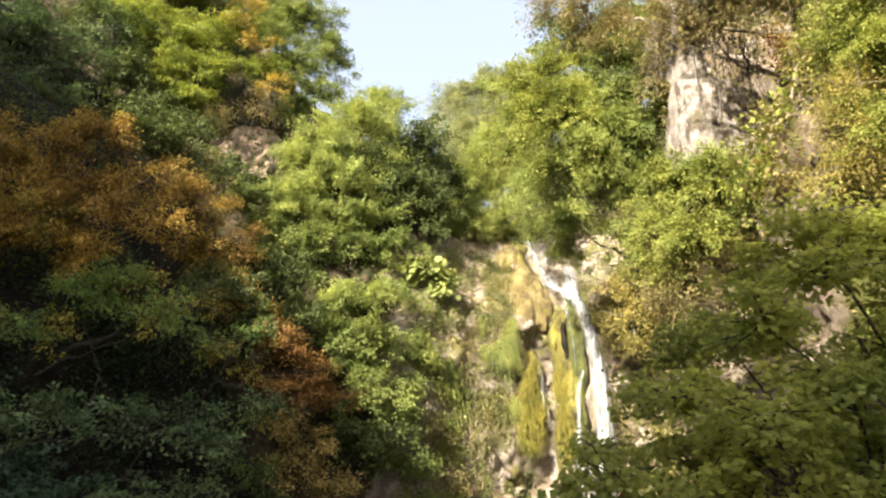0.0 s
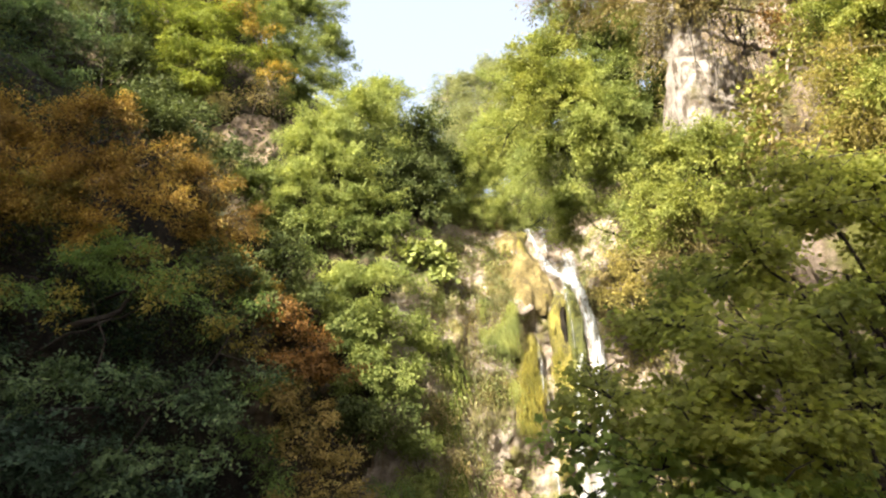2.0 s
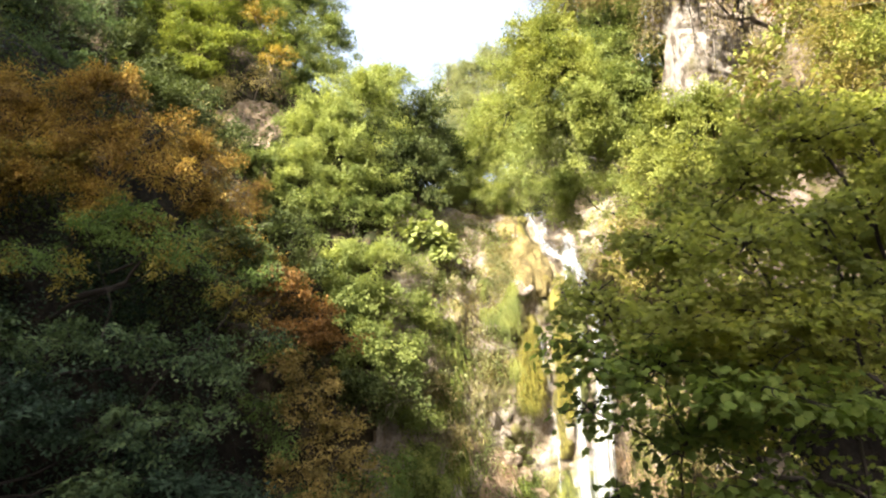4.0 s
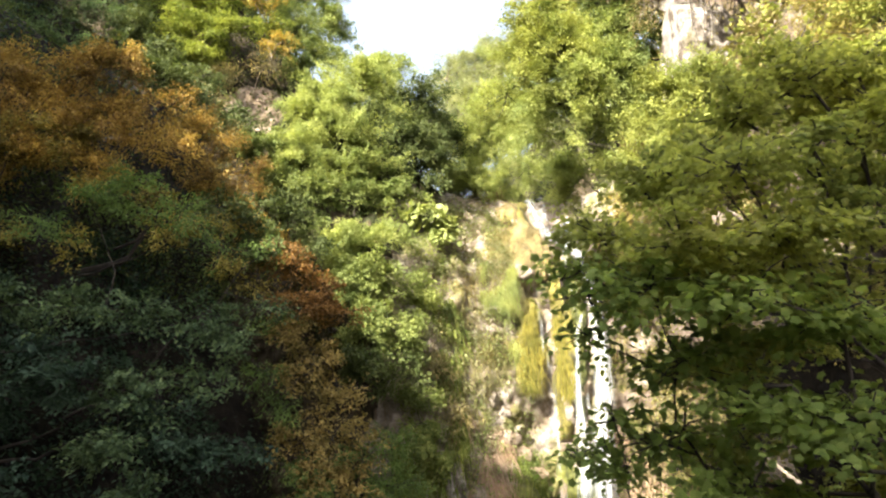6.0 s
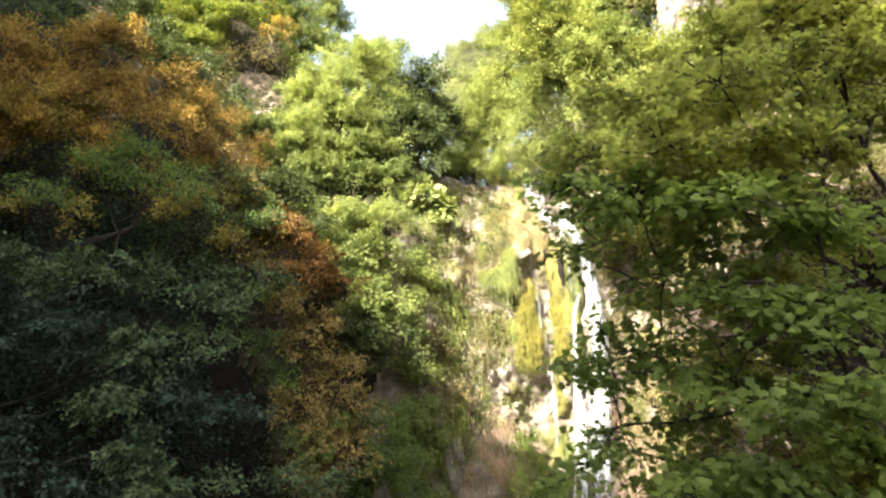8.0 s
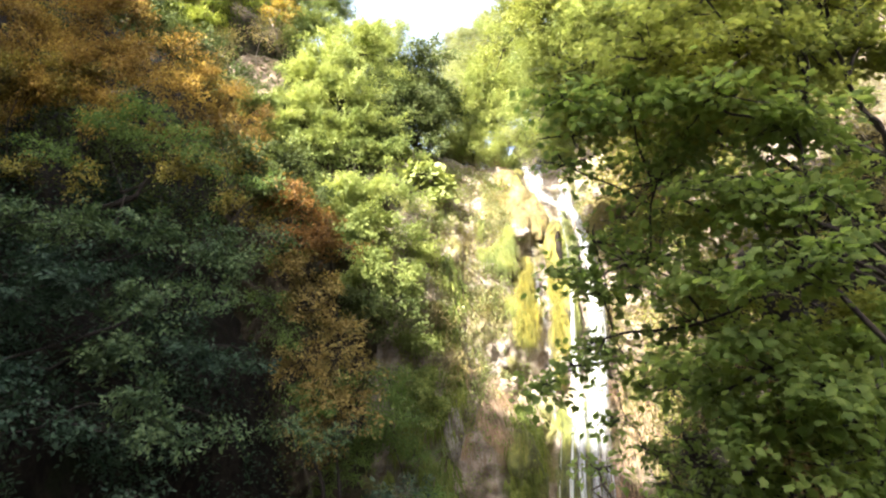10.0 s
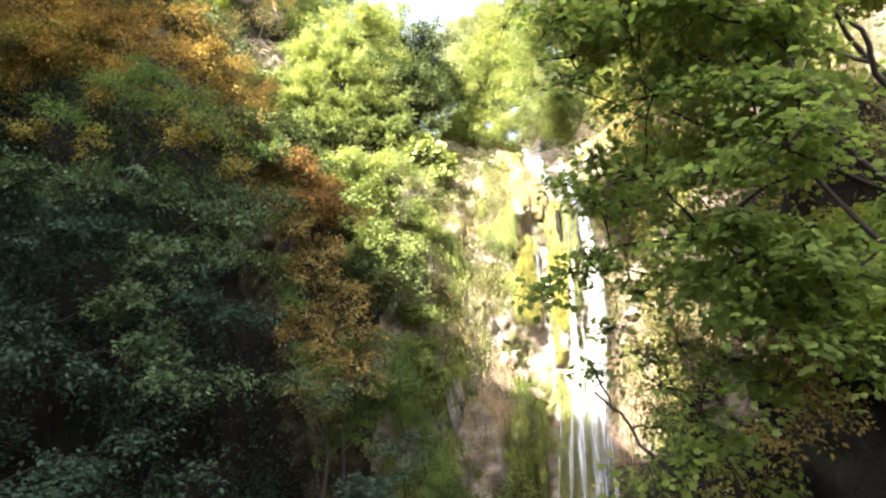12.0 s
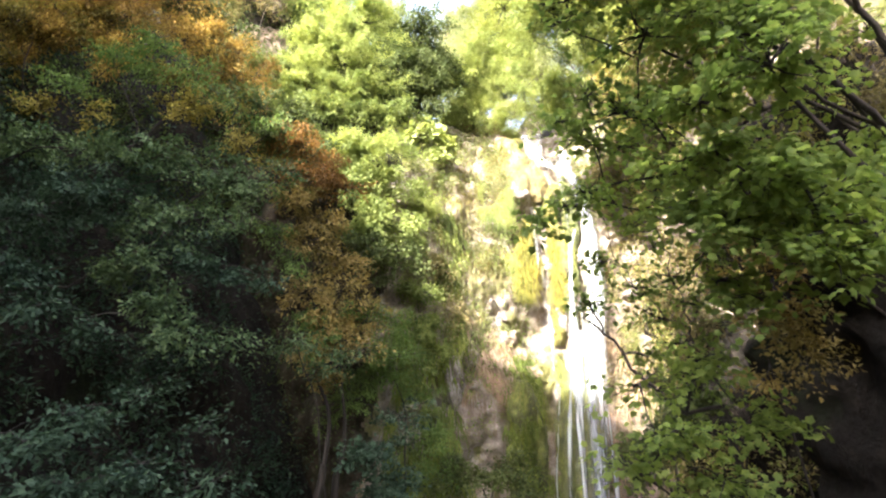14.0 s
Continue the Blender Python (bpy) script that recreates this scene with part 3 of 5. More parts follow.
plant("green", [(-10.3, 38.0, 37.4, 2.94, 2.35, 2.94), (-8.2, 38.0, 34.8, 1.57, 1.79, 2.89), (-11.3, 37.0, 33.0, 2.80, 2.08, 2.40), (-13.2, 39.0, 39.1, 3.04, 2.26, 2.60)],
      "mid-green tree on the skyline of the gorge", "skyline trees")
plant("brush", [(-8.8, 26.3, 24.4, 1.12, 0.76, 0.78), (-10.4, 25.3, 23.0, 0.80, 0.53, 0.53)],
      "dry brown brush on a bare earth patch", "dry brush")
plant("olive", [(-13.9, 24.5, 23.3, 1.30, 0.94, 1.04), (-11.7, 24.5, 22.3, 1.29, 0.87, 0.90), (-12.8, 24.8, 23.7, 1.32, 0.84, 0.79)],
      "dark shrub under the boughs on the slope", "slope shrubs")
plant("olive", [(-9.5, 24.0, 19.8, 1.23, 0.84, 0.86), (-10.7, 24.3, 20.9, 1.01, 0.71, 0.76)],
      "dark green shrub below the bare earth", "slope shrubs")
plant("lush", [(-3.8, 25.5, 22.5, 3.20, 1.98, 1.74), (-5.7, 24.8, 20.9, 1.92, 1.54, 1.92), (-4.6, 24.3, 19.3, 2.23, 1.59, 1.73), (-5.9, 23.8, 18.1, 1.68, 1.25, 1.44)],
      "big rounded yellow-green shrub beside the cliff brink", "cliff shrubs")
# the rounded shrub's side away from the sun, shaded by darker leaf colour
plant("olive", [(-1.2, 26.0, 21.7, 1.62, 1.51, 2.16), (-2.2, 25.2, 19.6, 2.05, 1.54, 1.80), (-0.4, 25.8, 18.8, 1.17, 1.09, 1.56)],
      "right half of the rounded shrub, its shade put into darker olive leaves", "cliff shrubs")
plant("green", [(-3.5, 24.0, 17.4, 1.92, 1.30, 1.32), (-5.2, 23.3, 16.2, 1.61, 1.11, 1.15), (-2.5, 24.0, 16.4, 1.31, 0.90, 0.95)],
      "leafy green bush hanging at the cliff edge", "cliff shrubs")
plant("green", [(-7.4, 23.4, 18.6, 0.9, 0.8, 0.9), (-6.9, 22.8, 16.5, 1.02, 0.95, 1.36)],
      "green bush on the slope beside the cliff", "cliff shrubs")
plant("pale", [(0.2, 38.0, 30.8, 1.81, 1.45, 1.81), (2.2, 37.0, 31.2, 1.97, 1.50, 1.78), (3.7, 36.0, 31.4, 1.74, 1.47, 1.93)],
      "pale grey-green tree far up the stream", "skyline trees")
plant("pale", [(2.4, 34.0, 27.4, 2.15, 1.72, 2.15), (0.9, 33.0, 25.4, 1.54, 1.44, 2.06)],
      "pale green tree above the stream", "skyline trees")
plant("lush", [(-4.77, 31.0, 25.88, 1.3), (-3.5, 31.0, 25.0, 1.2), (-4.2, 32.0, 27.9, 1.70, 1.09, 1.02), (-2.9, 32.0, 27.5, 1.53, 1.02, 1.02)],
      "pale green treetop behind the cliff edge", "skyline trees")
plant("lush", [(2.0, 29.0, 21.5, 1.63, 1.48, 2.07), (1.3, 28.6, 19.2, 1.29, 0.97, 1.15)],
      "green sapling beside the top of the waterfall", "cliff shrubs")
plant("golden", [(3.31, 17.32, 20.28, 1.31, 1.05, 1.31), (2.77, 18.09, 19.05, 1.33, 1.14, 1.52), (3.85, 16.94, 18.82, 1.43, 1.08, 1.26), (2.31, 19.25, 18.51, 1.10, 0.92, 1.19)],
      "bright yellow-green tree leaning over the waterfall", "leaning trees", fine=0.85)
plant("lush", [(4.78, 17.01, 19.06, 1.35, 1.01, 1.17), (5.10, 16.61, 17.52, 1.30, 1.00, 1.21), (3.97, 17.82, 17.28, 1.47, 1.06, 1.19), (3.24, 19.04, 17.20, 1.07, 0.89, 1.17)],
      "bright green tree leaning over the waterfall", "leaning trees", fine=0.85)
plant("lush", [(5.0, 22.5, 16.9, 1.2, 0.9, 0.9), (4.7, 22.8, 15.9, 0.5, 0.45, 0.4), (3.7, 25.0, 18.2, 1.13, 0.90, 1.13)],
      "bright green bough hanging before the waterfall", "leaning trees")
plant("green", [(6.09, 16.96, 19.85, 1.10, 0.95, 1.27), (6.18, 16.09, 17.94, 0.93, 0.75, 0.93), (5.31, 17.84, 21.24, 1.17, 0.85, 0.97)],
      "mid-green tree on the rock wall", "leaning trees", fine=0.85)
plant("brush", [(3.55, 17.29, 22.60, 1.16, 0.88, 1.06), (4.64, 16.38, 22.15, 1.10, 0.84, 1.00), (5.46, 15.74, 21.06, 1.05, 0.76, 0.87), (4.28, 17.29, 21.79, 0.95, 0.68, 0.76)],
      "olive-brown hanging brush over the rock wall", "dry brush")
plant("brush", [(6.27, 14.72, 20.33, 0.82, 0.78, 1.14), (6.93, 13.68, 20.23, 0.92, 0.65, 0.69), (5.98, 15.20, 19.09, 0.49, 0.59, 0.99)],
      "olive-brown hanging brush above the bare rock", "dry brush")
plant("brush", [(8.46, 13.30, 19.95, 0.89, 0.63, 0.67), (7.79, 13.39, 20.42, 0.90, 0.64, 0.67)],
      "dry overhanging brush above the bare rock", "dry brush")
plant("golden", [(5.33, 12.58, 14.53, 1.03, 0.72, 0.77), (5.85, 11.69, 14.46, 0.72, 0.55, 0.66), (4.81, 13.17, 13.94, 0.79, 0.61, 0.73)],
      "yellow-green shrub below the bare rock", "wall shrubs", fine=0.68)
plant("lush", [(6.03, 17.10, 16.16, 0.95, 0.87, 1.22), (5.49, 18.00, 14.99, 1.07, 0.78, 0.89)],
      "light green shrub beside the waterfall", "wall shrubs", fine=0.85)
plant("golden", [(5.18, 11.74, 13.10, 0.81, 0.58, 0.64), (4.75, 12.96, 12.67, 0.70, 0.50, 0.57)],
      "yellowing shrub on the rock wall", "wall shrubs", fine=0.68)
plant("brush", [(5.54, 12.10, 12.45, 0.71, 0.57, 0.71), (5.04, 12.60, 11.88, 0.73, 0.56, 0.67), (5.04, 12.96, 13.17, 0.64, 0.41, 0.38)],
      "dry reddish brush on the rock wall", "dry brush", fine=0.68)
plant("golden", [(7.87, 10.24, 17.12, 0.51, 0.48, 0.68), (7.47, 9.86, 16.20, 0.65, 0.48, 0.54), (7.93, 9.47, 16.58, 0.52, 0.46, 0.63)],
      "sunlit yellow shrub on the rock wall", "wall shrubs", fine=0.66)
plant("straw", [(7.47, 9.88, 15.43, 0.48, 0.38, 0.48), (7.22, 9.12, 15.05, 0.59, 0.41, 0.44), (6.99, 9.27, 14.36, 0.59, 0.41, 0.44)],
      "straw-brown shrub on the rock wall", "dry brush", fine=0.66)
plant("straw", [(7.08, 10.05, 14.67, 0.37, 0.34, 0.47), (6.90, 8.85, 13.55, 0.46, 0.37, 0.46), (6.68, 9.45, 13.62, 0.49, 0.39, 0.49)],
      "dry straw-coloured brush on the rock wall", "dry brush", fine=0.66)
plant("straw", [(7.95, 10.16, 17.74, 0.57, 0.42, 0.45), (7.85, 9.47, 17.35, 0.64, 0.43, 0.43), (7.64, 10.78, 16.89, 0.29, 0.35, 0.59)],
      "brown overhanging brush on the rock wall", "dry brush", fine=0.66)
plant("golden", [(7.55, 9.09, 15.58, 0.49, 0.44, 0.59), (7.64, 10.47, 16.43, 0.34, 0.34, 0.51), (7.08, 8.70, 13.97, 0.45, 0.36, 0.45)],
      "yellow shrub on the sunlit rock wall", "wall shrubs", fine=0.66)
plant("lush", [(6.97, 11.62, 14.40, 0.71, 0.52, 0.60), (6.64, 12.45, 13.98, 0.63, 0.47, 0.56)],
      "light green bush under the bare rock", "wall shrubs", fine=0.68)
plant("lush", [(0.6, 34.0, 22.2, 1.44, 1.15, 1.44), (2.4, 34.0, 22.6, 1.44, 1.15, 1.44), (4.0, 33.0, 21.3, 1.39, 1.04, 1.22)],
      "bright green saplings above the waterfall", "skyline trees")
plant("pale", [(1.8, 37.0, 27.9, 1.81, 1.69, 2.41), (3.8, 36.0, 28.1, 1.97, 1.73, 2.36), (0.6, 36.0, 25.5, 1.16, 1.08, 1.55)],
      "pale sunlit tree above the waterfall", "skyline trees")
plant("green", [(3.6, 39.0, 27.3, 2.51, 2.01, 2.51), (6.0, 38.0, 28.1, 2.47, 2.14, 2.88), (0.3, 42.0, 32.2, 2.29, 2.02, 2.75)],
      "mid-green tree far up the stream", "skyline trees")
plant("lush", [(1.2, 33.0, 20.3, 1.38, 0.90, 0.86), (3.3, 32.5, 19.7, 1.36, 0.84, 0.75), (-0.1, 33.0, 20.5, 1.04, 0.83, 1.04)],
      "bright green growth along the stream", "skyline trees")
plant("green", [(6.2, 26.0, 27.9, 2.00, 1.60, 2.00), (7.9, 25.5, 26.3, 1.94, 1.66, 2.22), (6.3, 26.0, 24.4, 1.94, 1.55, 1.94), (8.9, 24.5, 27.8, 1.63, 1.30, 1.63), (7.8, 25.0, 23.0, 1.58, 1.27, 1.58), (6.1, 27.0, 23.1, 1.41, 1.13, 1.41), (8.7, 23.0, 25.4, 1.26, 1.01, 1.26)],
      "mid-green tree behind the leaning trees", "leaning trees")
plant("brush", [(6.27, 13.59, 19.85, 0.76, 0.51, 0.53), (7.03, 13.39, 19.48, 0.66, 0.45, 0.45), (5.89, 14.54, 19.76, 0.64, 0.58, 0.80)],
      "olive-brown brush fringing the bare rock", "dry brush")
plant("lush", [(-2.9, 22.0, 14.0, 1.49, 0.95, 0.89), (-3.8, 21.3, 13.5, 0.92, 0.70, 0.82), (-1.4, 23.2, 14.1, 0.8, 0.55, 0.65)],
      "pale green shrub on the cliff face", "face shrubs")
plant("fig", [(-0.8, 24.1, 15.5, 0.95, 0.6, 0.65), (0.1, 24.5, 15.0, 0.8, 0.55, 0.65)],
      "broad-leaved shrub growing from the cliff", "face shrubs")
plant("green", [(-2.9, 21.0, 12.2, 1.29, 0.92, 1.00), (-1.8, 22.0, 12.2, 1.0, 0.7, 0.9), (-3.6, 20.6, 12.1, 0.78, 0.66, 0.88)],
      "bushy pale green shrub on the cliff face", "face shrubs")
plant("lush", [(-1.2, 22.6, 11.5, 0.75), (-0.7, 23.1, 12.3, 0.5)],
      "bright green shrub on the cliff face", "face shrubs")
plant("green", [(-1.9, 20.9, 10.3, 1.25, 0.90, 1.00), (-2.7, 20.3, 10.6, 0.94, 0.75, 0.94), (-1.2, 21.6, 10.2, 0.64, 0.56, 0.76)],
      "green shrub hanging from the cliff face", "face shrubs")
plant("olive", [(-1.7, 20.0, 8.6, 1.08, 0.79, 0.90), (-2.5, 19.5, 9.0, 0.88, 0.71, 0.88)],
      "dark green shrub in the shade of the cliff", "face shrubs")
plant("olive", [(-3.6, 27.2, 21.6, 1.2, 0.9, 1.1), (-2.6, 27.6, 21.2, 1.1, 0.9, 1.0), (-1.4, 27.5, 18.5, 1.27, 0.98, 1.18), (-2.4, 27.5, 19.7, 1.42, 1.02, 1.14), (-3.7, 28.0, 22.5, 1.18, 0.89, 1.04)],
      "dense dark bush filling the cliff edge", "cliff shrubs")
plant("olive", [(-5.8, 17.0, 13.0, 0.90, 0.69, 0.82), (-6.7, 17.0, 13.3, 0.91, 0.66, 0.74), (-5.0, 16.6, 11.8, 0.71, 0.63, 0.87)],
      "dim olive shrub among autumn trees", "slope shrubs")
plant("rust", [(-3.6, 16.2, 10.2, 0.6), (-4.2, 16.3, 11.3, 0.7), (-3.4, 16.4, 10.7, 0.7), (-2.9, 16.6, 10.0, 0.6), (-4.3, 15.8, 10.2, 0.6), (-4.6, 16.4, 11.9, 0.5)],
      "rust-red autumn shrub on the slope", "autumn trees")
plant("russet", [(-3.6, 16.4, 8.9, 0.75), (-3.9, 16.0, 8.2, 0.6), (-3.1, 16.9, 7.8, 0.75), (-2.6, 17.4, 6.9, 0.7), (-4.2, 15.8, 9.4, 0.6), (-2.5, 17.2, 8.0, 0.45)],
      "yellow-brown autumn shrub with fine twigs", "autumn trees")
plant("russet", [(-2.9, 16.8, 5.8, 1.12, 0.73, 0.72), (-2.2, 17.4, 6.4, 0.75, 0.57, 0.67), (-3.4, 16.0, 5.0, 0.90, 0.63, 0.68)],
      "thin brown autumn shrub with fine twigs", "autumn trees")
plant("dark", [(-1.7, 15.2, 2.7, 0.9, 0.6, 0.6), (-1.0, 16.5, 3.5, 0.75, 0.60, 0.75), (-1.2, 15.4, 2.0, 0.7)],
      "low dark green bush under the cliff", "shaded trees")
plant("sapling", [(-1.6, 18.8, 5.2, 0.85, 0.68, 0.85), (-0.9, 20.0, 4.2, 0.83, 0.66, 0.83), (-0.5, 19.8, 2.8, 0.99, 0.79, 0.99), (-1.7, 19.4, 6.5, 0.70, 0.56, 0.70)],
      "dim green shrub at the foot of the cliff", "face shrubs")
plant("olive", [(0.8, 20.0, 1.8, 1.07, 0.75, 0.80), (2.2, 21.5, 1.9, 0.77, 0.77, 1.15)],
      "dim green climbing shrub at the foot of the cliff", "face shrubs")
plant("sapling", [(-2.8, 17.6, 4.1, 0.98, 0.72, 0.81), (-2.1, 18.4, 5.0, 0.86, 0.65, 0.77)],
      "dim green shrub on the shaded bank", "face shrubs")
plant("green", [(-0.8, 21.6, 7.1, 0.72, 0.66, 0.93), (-0.4, 21.8, 5.7, 0.66, 0.59, 0.82), (-1.1, 21.6, 7.9, 0.67, 0.59, 0.79)],
      "green shrub low on the cliff face", "face shrubs")
plant("brush", [(-0.4, 22.4, 9.0, 0.57, 0.58, 0.88), (0.3, 22.6, 7.3, 0.48, 0.58, 0.97)],
      "dry grassy brush on the cliff face", "dry brush")
plant("sapling", [(-3.2, 16.0, 5.8, 0.86, 0.63, 0.72), (-2.2, 17.5, 6.0, 0.79, 0.63, 0.79), (-1.4, 18.5, 5.3, 0.99, 0.73, 0.83)],
      "dim green shrub low on the bank", "face shrubs")
plant("golden", [(7.78, 9.70, 17.28, 0.65, 0.48, 0.55), (8.09, 9.24, 17.12, 0.52, 0.42, 0.52), (7.62, 8.93, 15.81, 0.39, 0.35, 0.49)],
      "yellow-green shrub high on the rock wall", "wall shrubs", fine=0.66)
plant("lush", [(5.83, 12.09, 14.81, 0.69, 0.44, 0.43), (6.70, 11.92, 14.55, 0.61, 0.42, 0.43), (7.79, 11.74, 14.89, 0.43, 0.37, 0.49)],
      "light green shrub at the foot of the bare rock", "wall shrubs", fine=0.68)
plant("russet", [(-3.7, 15.8, 6.8, 0.69, 0.55, 0.69), (-3.4, 15.8, 5.8, 0.75, 0.57, 0.68), (-2.9, 16.2, 6.8, 0.78, 0.56, 0.63), (-2.3, 16.6, 5.3, 0.78, 0.56, 0.63)],
      "yellow-brown autumn shrub over the bank", "autumn trees")
plant("olive", [(-2.4, 27.6, 20.6, 2.81, 2.08, 2.39), (-0.4, 28.2, 21.5, 1.45, 1.50, 2.31)],
      "dense dark bush behind the cliff edge", "cliff shrubs")
plant("olive", [(-5.8, 21.0, 14.6, 1.03, 0.82, 1.03), (-4.9, 20.0, 12.8, 0.86, 0.73, 0.96), (-5.9, 19.5, 12.7, 0.75, 0.67, 0.93)],
      "dim green bush in the corner of the gorge", "cliff shrubs")
plant("olive", [(-14.7, 24.5, 25.0, 1.59, 1.27, 1.59), (-12.9, 23.8, 22.3, 1.25, 0.90, 1.00), (-16.5, 24.5, 28.1, 1.64, 1.20, 1.36)],
      "dim green shrub under the yellow tree", "slope shrubs")
plant("green", [(-8.2, 22.8, 18.2, 0.92, 0.69, 0.81), (-6.7, 24.6, 20.9, 0.9, 0.7, 0.8)],
      "green shrub below the bare earth", "slope shrubs")
plant("lush", [(2.7, 27.0, 22.8, 1.41, 1.24, 1.69), (3.6, 26.0, 20.8, 1.20, 1.12, 1.60), (1.9, 28.0, 22.0, 1.30, 1.10, 1.44)],
      "bright green tree above the waterfall", "leaning trees")
plant("green", [(6.25, 18.92, 18.56, 1.18, 1.02, 1.37), (5.19, 19.80, 17.51, 1.21, 0.97, 1.21), (6.25, 17.60, 17.16, 0.91, 0.79, 1.08)],
      "mid-green shrub behind the leaning trees", "leaning trees", fine=0.85)
plant("rust", [(8.55, 13.30, 18.52, 0.26, 0.29, 0.47), (8.46, 13.39, 19.00, 0.22, 0.21, 0.29)],
      "red creeper hanging beside the bare rock", "wall shrubs")
plant("olive", [(7.31, 13.01, 20.42, 0.52), (7.98, 12.92, 20.61, 0.52), (8.55, 12.92, 20.61, 0.47), (7.69, 13.59, 20.05, 0.43)],
      "dark leafy growth overhanging the rock recess", "wall shrubs")
plant("straw", [(8.86, 12.06, 18.23, 0.40, 0.40, 0.59), (8.86, 11.88, 17.15, 0.39, 0.36, 0.51), (8.50, 11.70, 15.62, 0.43, 0.37, 0.50)],
      "brown hanging brush beside the bare rock", "dry brush")
plant("green", [(-10.4, 30.0, 30.8, 1.65, 1.38, 1.81), (-8.9, 31.0, 29.5, 1.51, 1.28, 1.68), (-11.8, 30.0, 32.7, 1.67, 1.34, 1.67)],
      "mid-green bush below the skyline", "slope shrubs")
plant("green", [(-13.3, 28.5, 32.7, 1.93, 1.41, 1.60), (-15.3, 28.0, 32.6, 1.90, 1.27, 1.27)],
      "mid-green tree high in the corner of the gorge", "slope trees")
plant("pale", [(1.3, 35.0, 21.7, 1.40, 1.12, 1.40), (3.1, 34.5, 21.2, 1.37, 1.01, 1.16), (2.2, 37.0, 24.7, 1.57, 1.26, 1.57)],
      "pale green growth along the stream bank", "skyline trees")
plant("olive", [(-1.4, 29.0, 20.7, 1.39, 1.05, 1.24), (-2.6, 29.0, 22.4, 1.57, 1.13, 1.26), (-0.5, 29.5, 22.6, 1.28, 1.15, 1.60)],
      "dense dark bush at the edge of the stream", "cliff shrubs")
plant("brush", [(7.6, 25.0, 15.0, 0.85, 0.78, 1.09), (7.0, 24.8, 13.3, 0.71, 0.66, 0.95), (8.2, 24.5, 16.1, 0.84, 0.63, 0.72)],
      "dry golden brush beside the waterfall", "dry brush")
plant("green", [(-6.9, 29.0, 26.7, 1.39, 0.93, 0.93), (-5.9, 30.0, 26.8, 1.28, 0.83, 0.80), (-7.6, 28.0, 25.4, 1.19, 0.77, 0.74)],
      "green shrub on the skyline above the cliff", "slope shrubs")
plant("brush", [(6.4, 18.0, 7.6, 0.88, 0.70, 0.88), (6.9, 17.0, 7.8, 0.83, 0.67, 0.83), (6.8, 16.0, 6.2, 0.77, 0.61, 0.77)],
      "brown dry plants beside the waterfall", "dry brush")
plant("olive", [(5.7, 16.0, 4.2, 0.74, 0.65, 0.89), (5.9, 14.5, 3.6, 0.80, 0.64, 0.80), (4.6, 14.0, 2.8, 0.76, 0.61, 0.76)],
      "dim green bush beside the waterfall", "wall shrubs")

plant("olive", [(-9.9, 18.6, 18.8, 0.85), (-9.4, 19.5, 18.6, 0.8), (-11.1, 19.0, 19.9, 0.9), (-8.7, 21.0, 18.9, 0.85), (-9.8, 21.0, 20.3, 0.75)],
      "dim olive shrub above the autumn trees", "slope shrubs")
plant("brush", [(-8.9, 19.8, 18.3, 0.7), (-9.4, 19.2, 17.3, 0.55), (-8.2, 20.6, 17.6, 0.6)],
      "dry grey-brown brush above the autumn trees", "dry brush")

# the shaded slope: autumn trees above, a green sapling before them, dark bushes down to the floor
plant("orange", [(-11.99, 15.2, 16.1, 0.97), (-10.41, 15.3, 16.9, 0.9), (-9.5, 15.6, 17.4, 0.84), (-10.69, 15.0, 14.95, 1.0), (-9.21, 15.3, 15.45, 1.0),
                 (-11.46, 14.8, 14.0, 0.76), (-8.34, 16.0, 16.1, 0.9), (-7.89, 15.6, 14.5, 0.75), (-9.29, 14.9, 13.7, 0.7), (-12.9, 15.4, 17.2, 0.9), (-13.2, 15.2, 15.3, 0.9)],
      "orange-brown autumn tree on the shaded slope", "autumn trees")
plant("orange", [(-8.37, 18.6, 16.3, 0.95), (-7.51, 18.9, 16.2, 0.75), (-6.72, 18.6, 15.1, 0.85), (-7.37, 17.6, 14.4, 0.8), (-6.38, 18.0, 13.5, 0.75), (-5.6, 17.5, 12.4, 0.62)],
      "golden-orange autumn tree with sunlit tips", "autumn trees")
plant("ochre", [(-11.71, 14.6, 14.3, 0.9), (-10.5, 14.9, 14.7, 0.9), (-12.27, 14.8, 13.2, 0.72), (-11.19, 14.8, 11.7, 0.55), (-9.93, 15.0, 11.8, 0.55)],
      "yellow-brown autumn tree in the shade of the slope", "autumn trees")
plant("ochre", [(-7.22, 15.2, 12.0, 0.62), (-5.89, 16.0, 11.26, 0.6), (-5.27, 16.3, 10.76, 0.5), (-7.9, 15.4, 12.9, 0.6), (-6.3, 16.2, 12.6, 0.55)],
      "thin brown autumn shrub behind a green sapling", "autumn trees")
plant("sapling", [(-8.39, 13.2, 12.3, 0.56), (-7.13, 13.2, 12.6, 0.62), (-6.27, 13.4, 12.0, 0.55), (-9.33, 13.1, 11.5, 0.5), (-5.39, 14.0, 11.26, 0.56), (-7.7, 13.5, 12.0, 0.5)],
      "mid-green sapling with thin forked stems", "shaded trees", foot=(-7.7, 13.4, 9.7), fork=(-7.6, 13.4, 10.5))
plant("sapling", [(-4.93, 16.0, 11.7, 0.5), (-4.51, 15.6, 9.8, 0.5), (-4.56, 15.2, 8.4, 0.45), (-4.1, 15.6, 7.5, 0.45)],
      "yellowing green shrub between dark bushes and autumn leaves", "shaded trees")
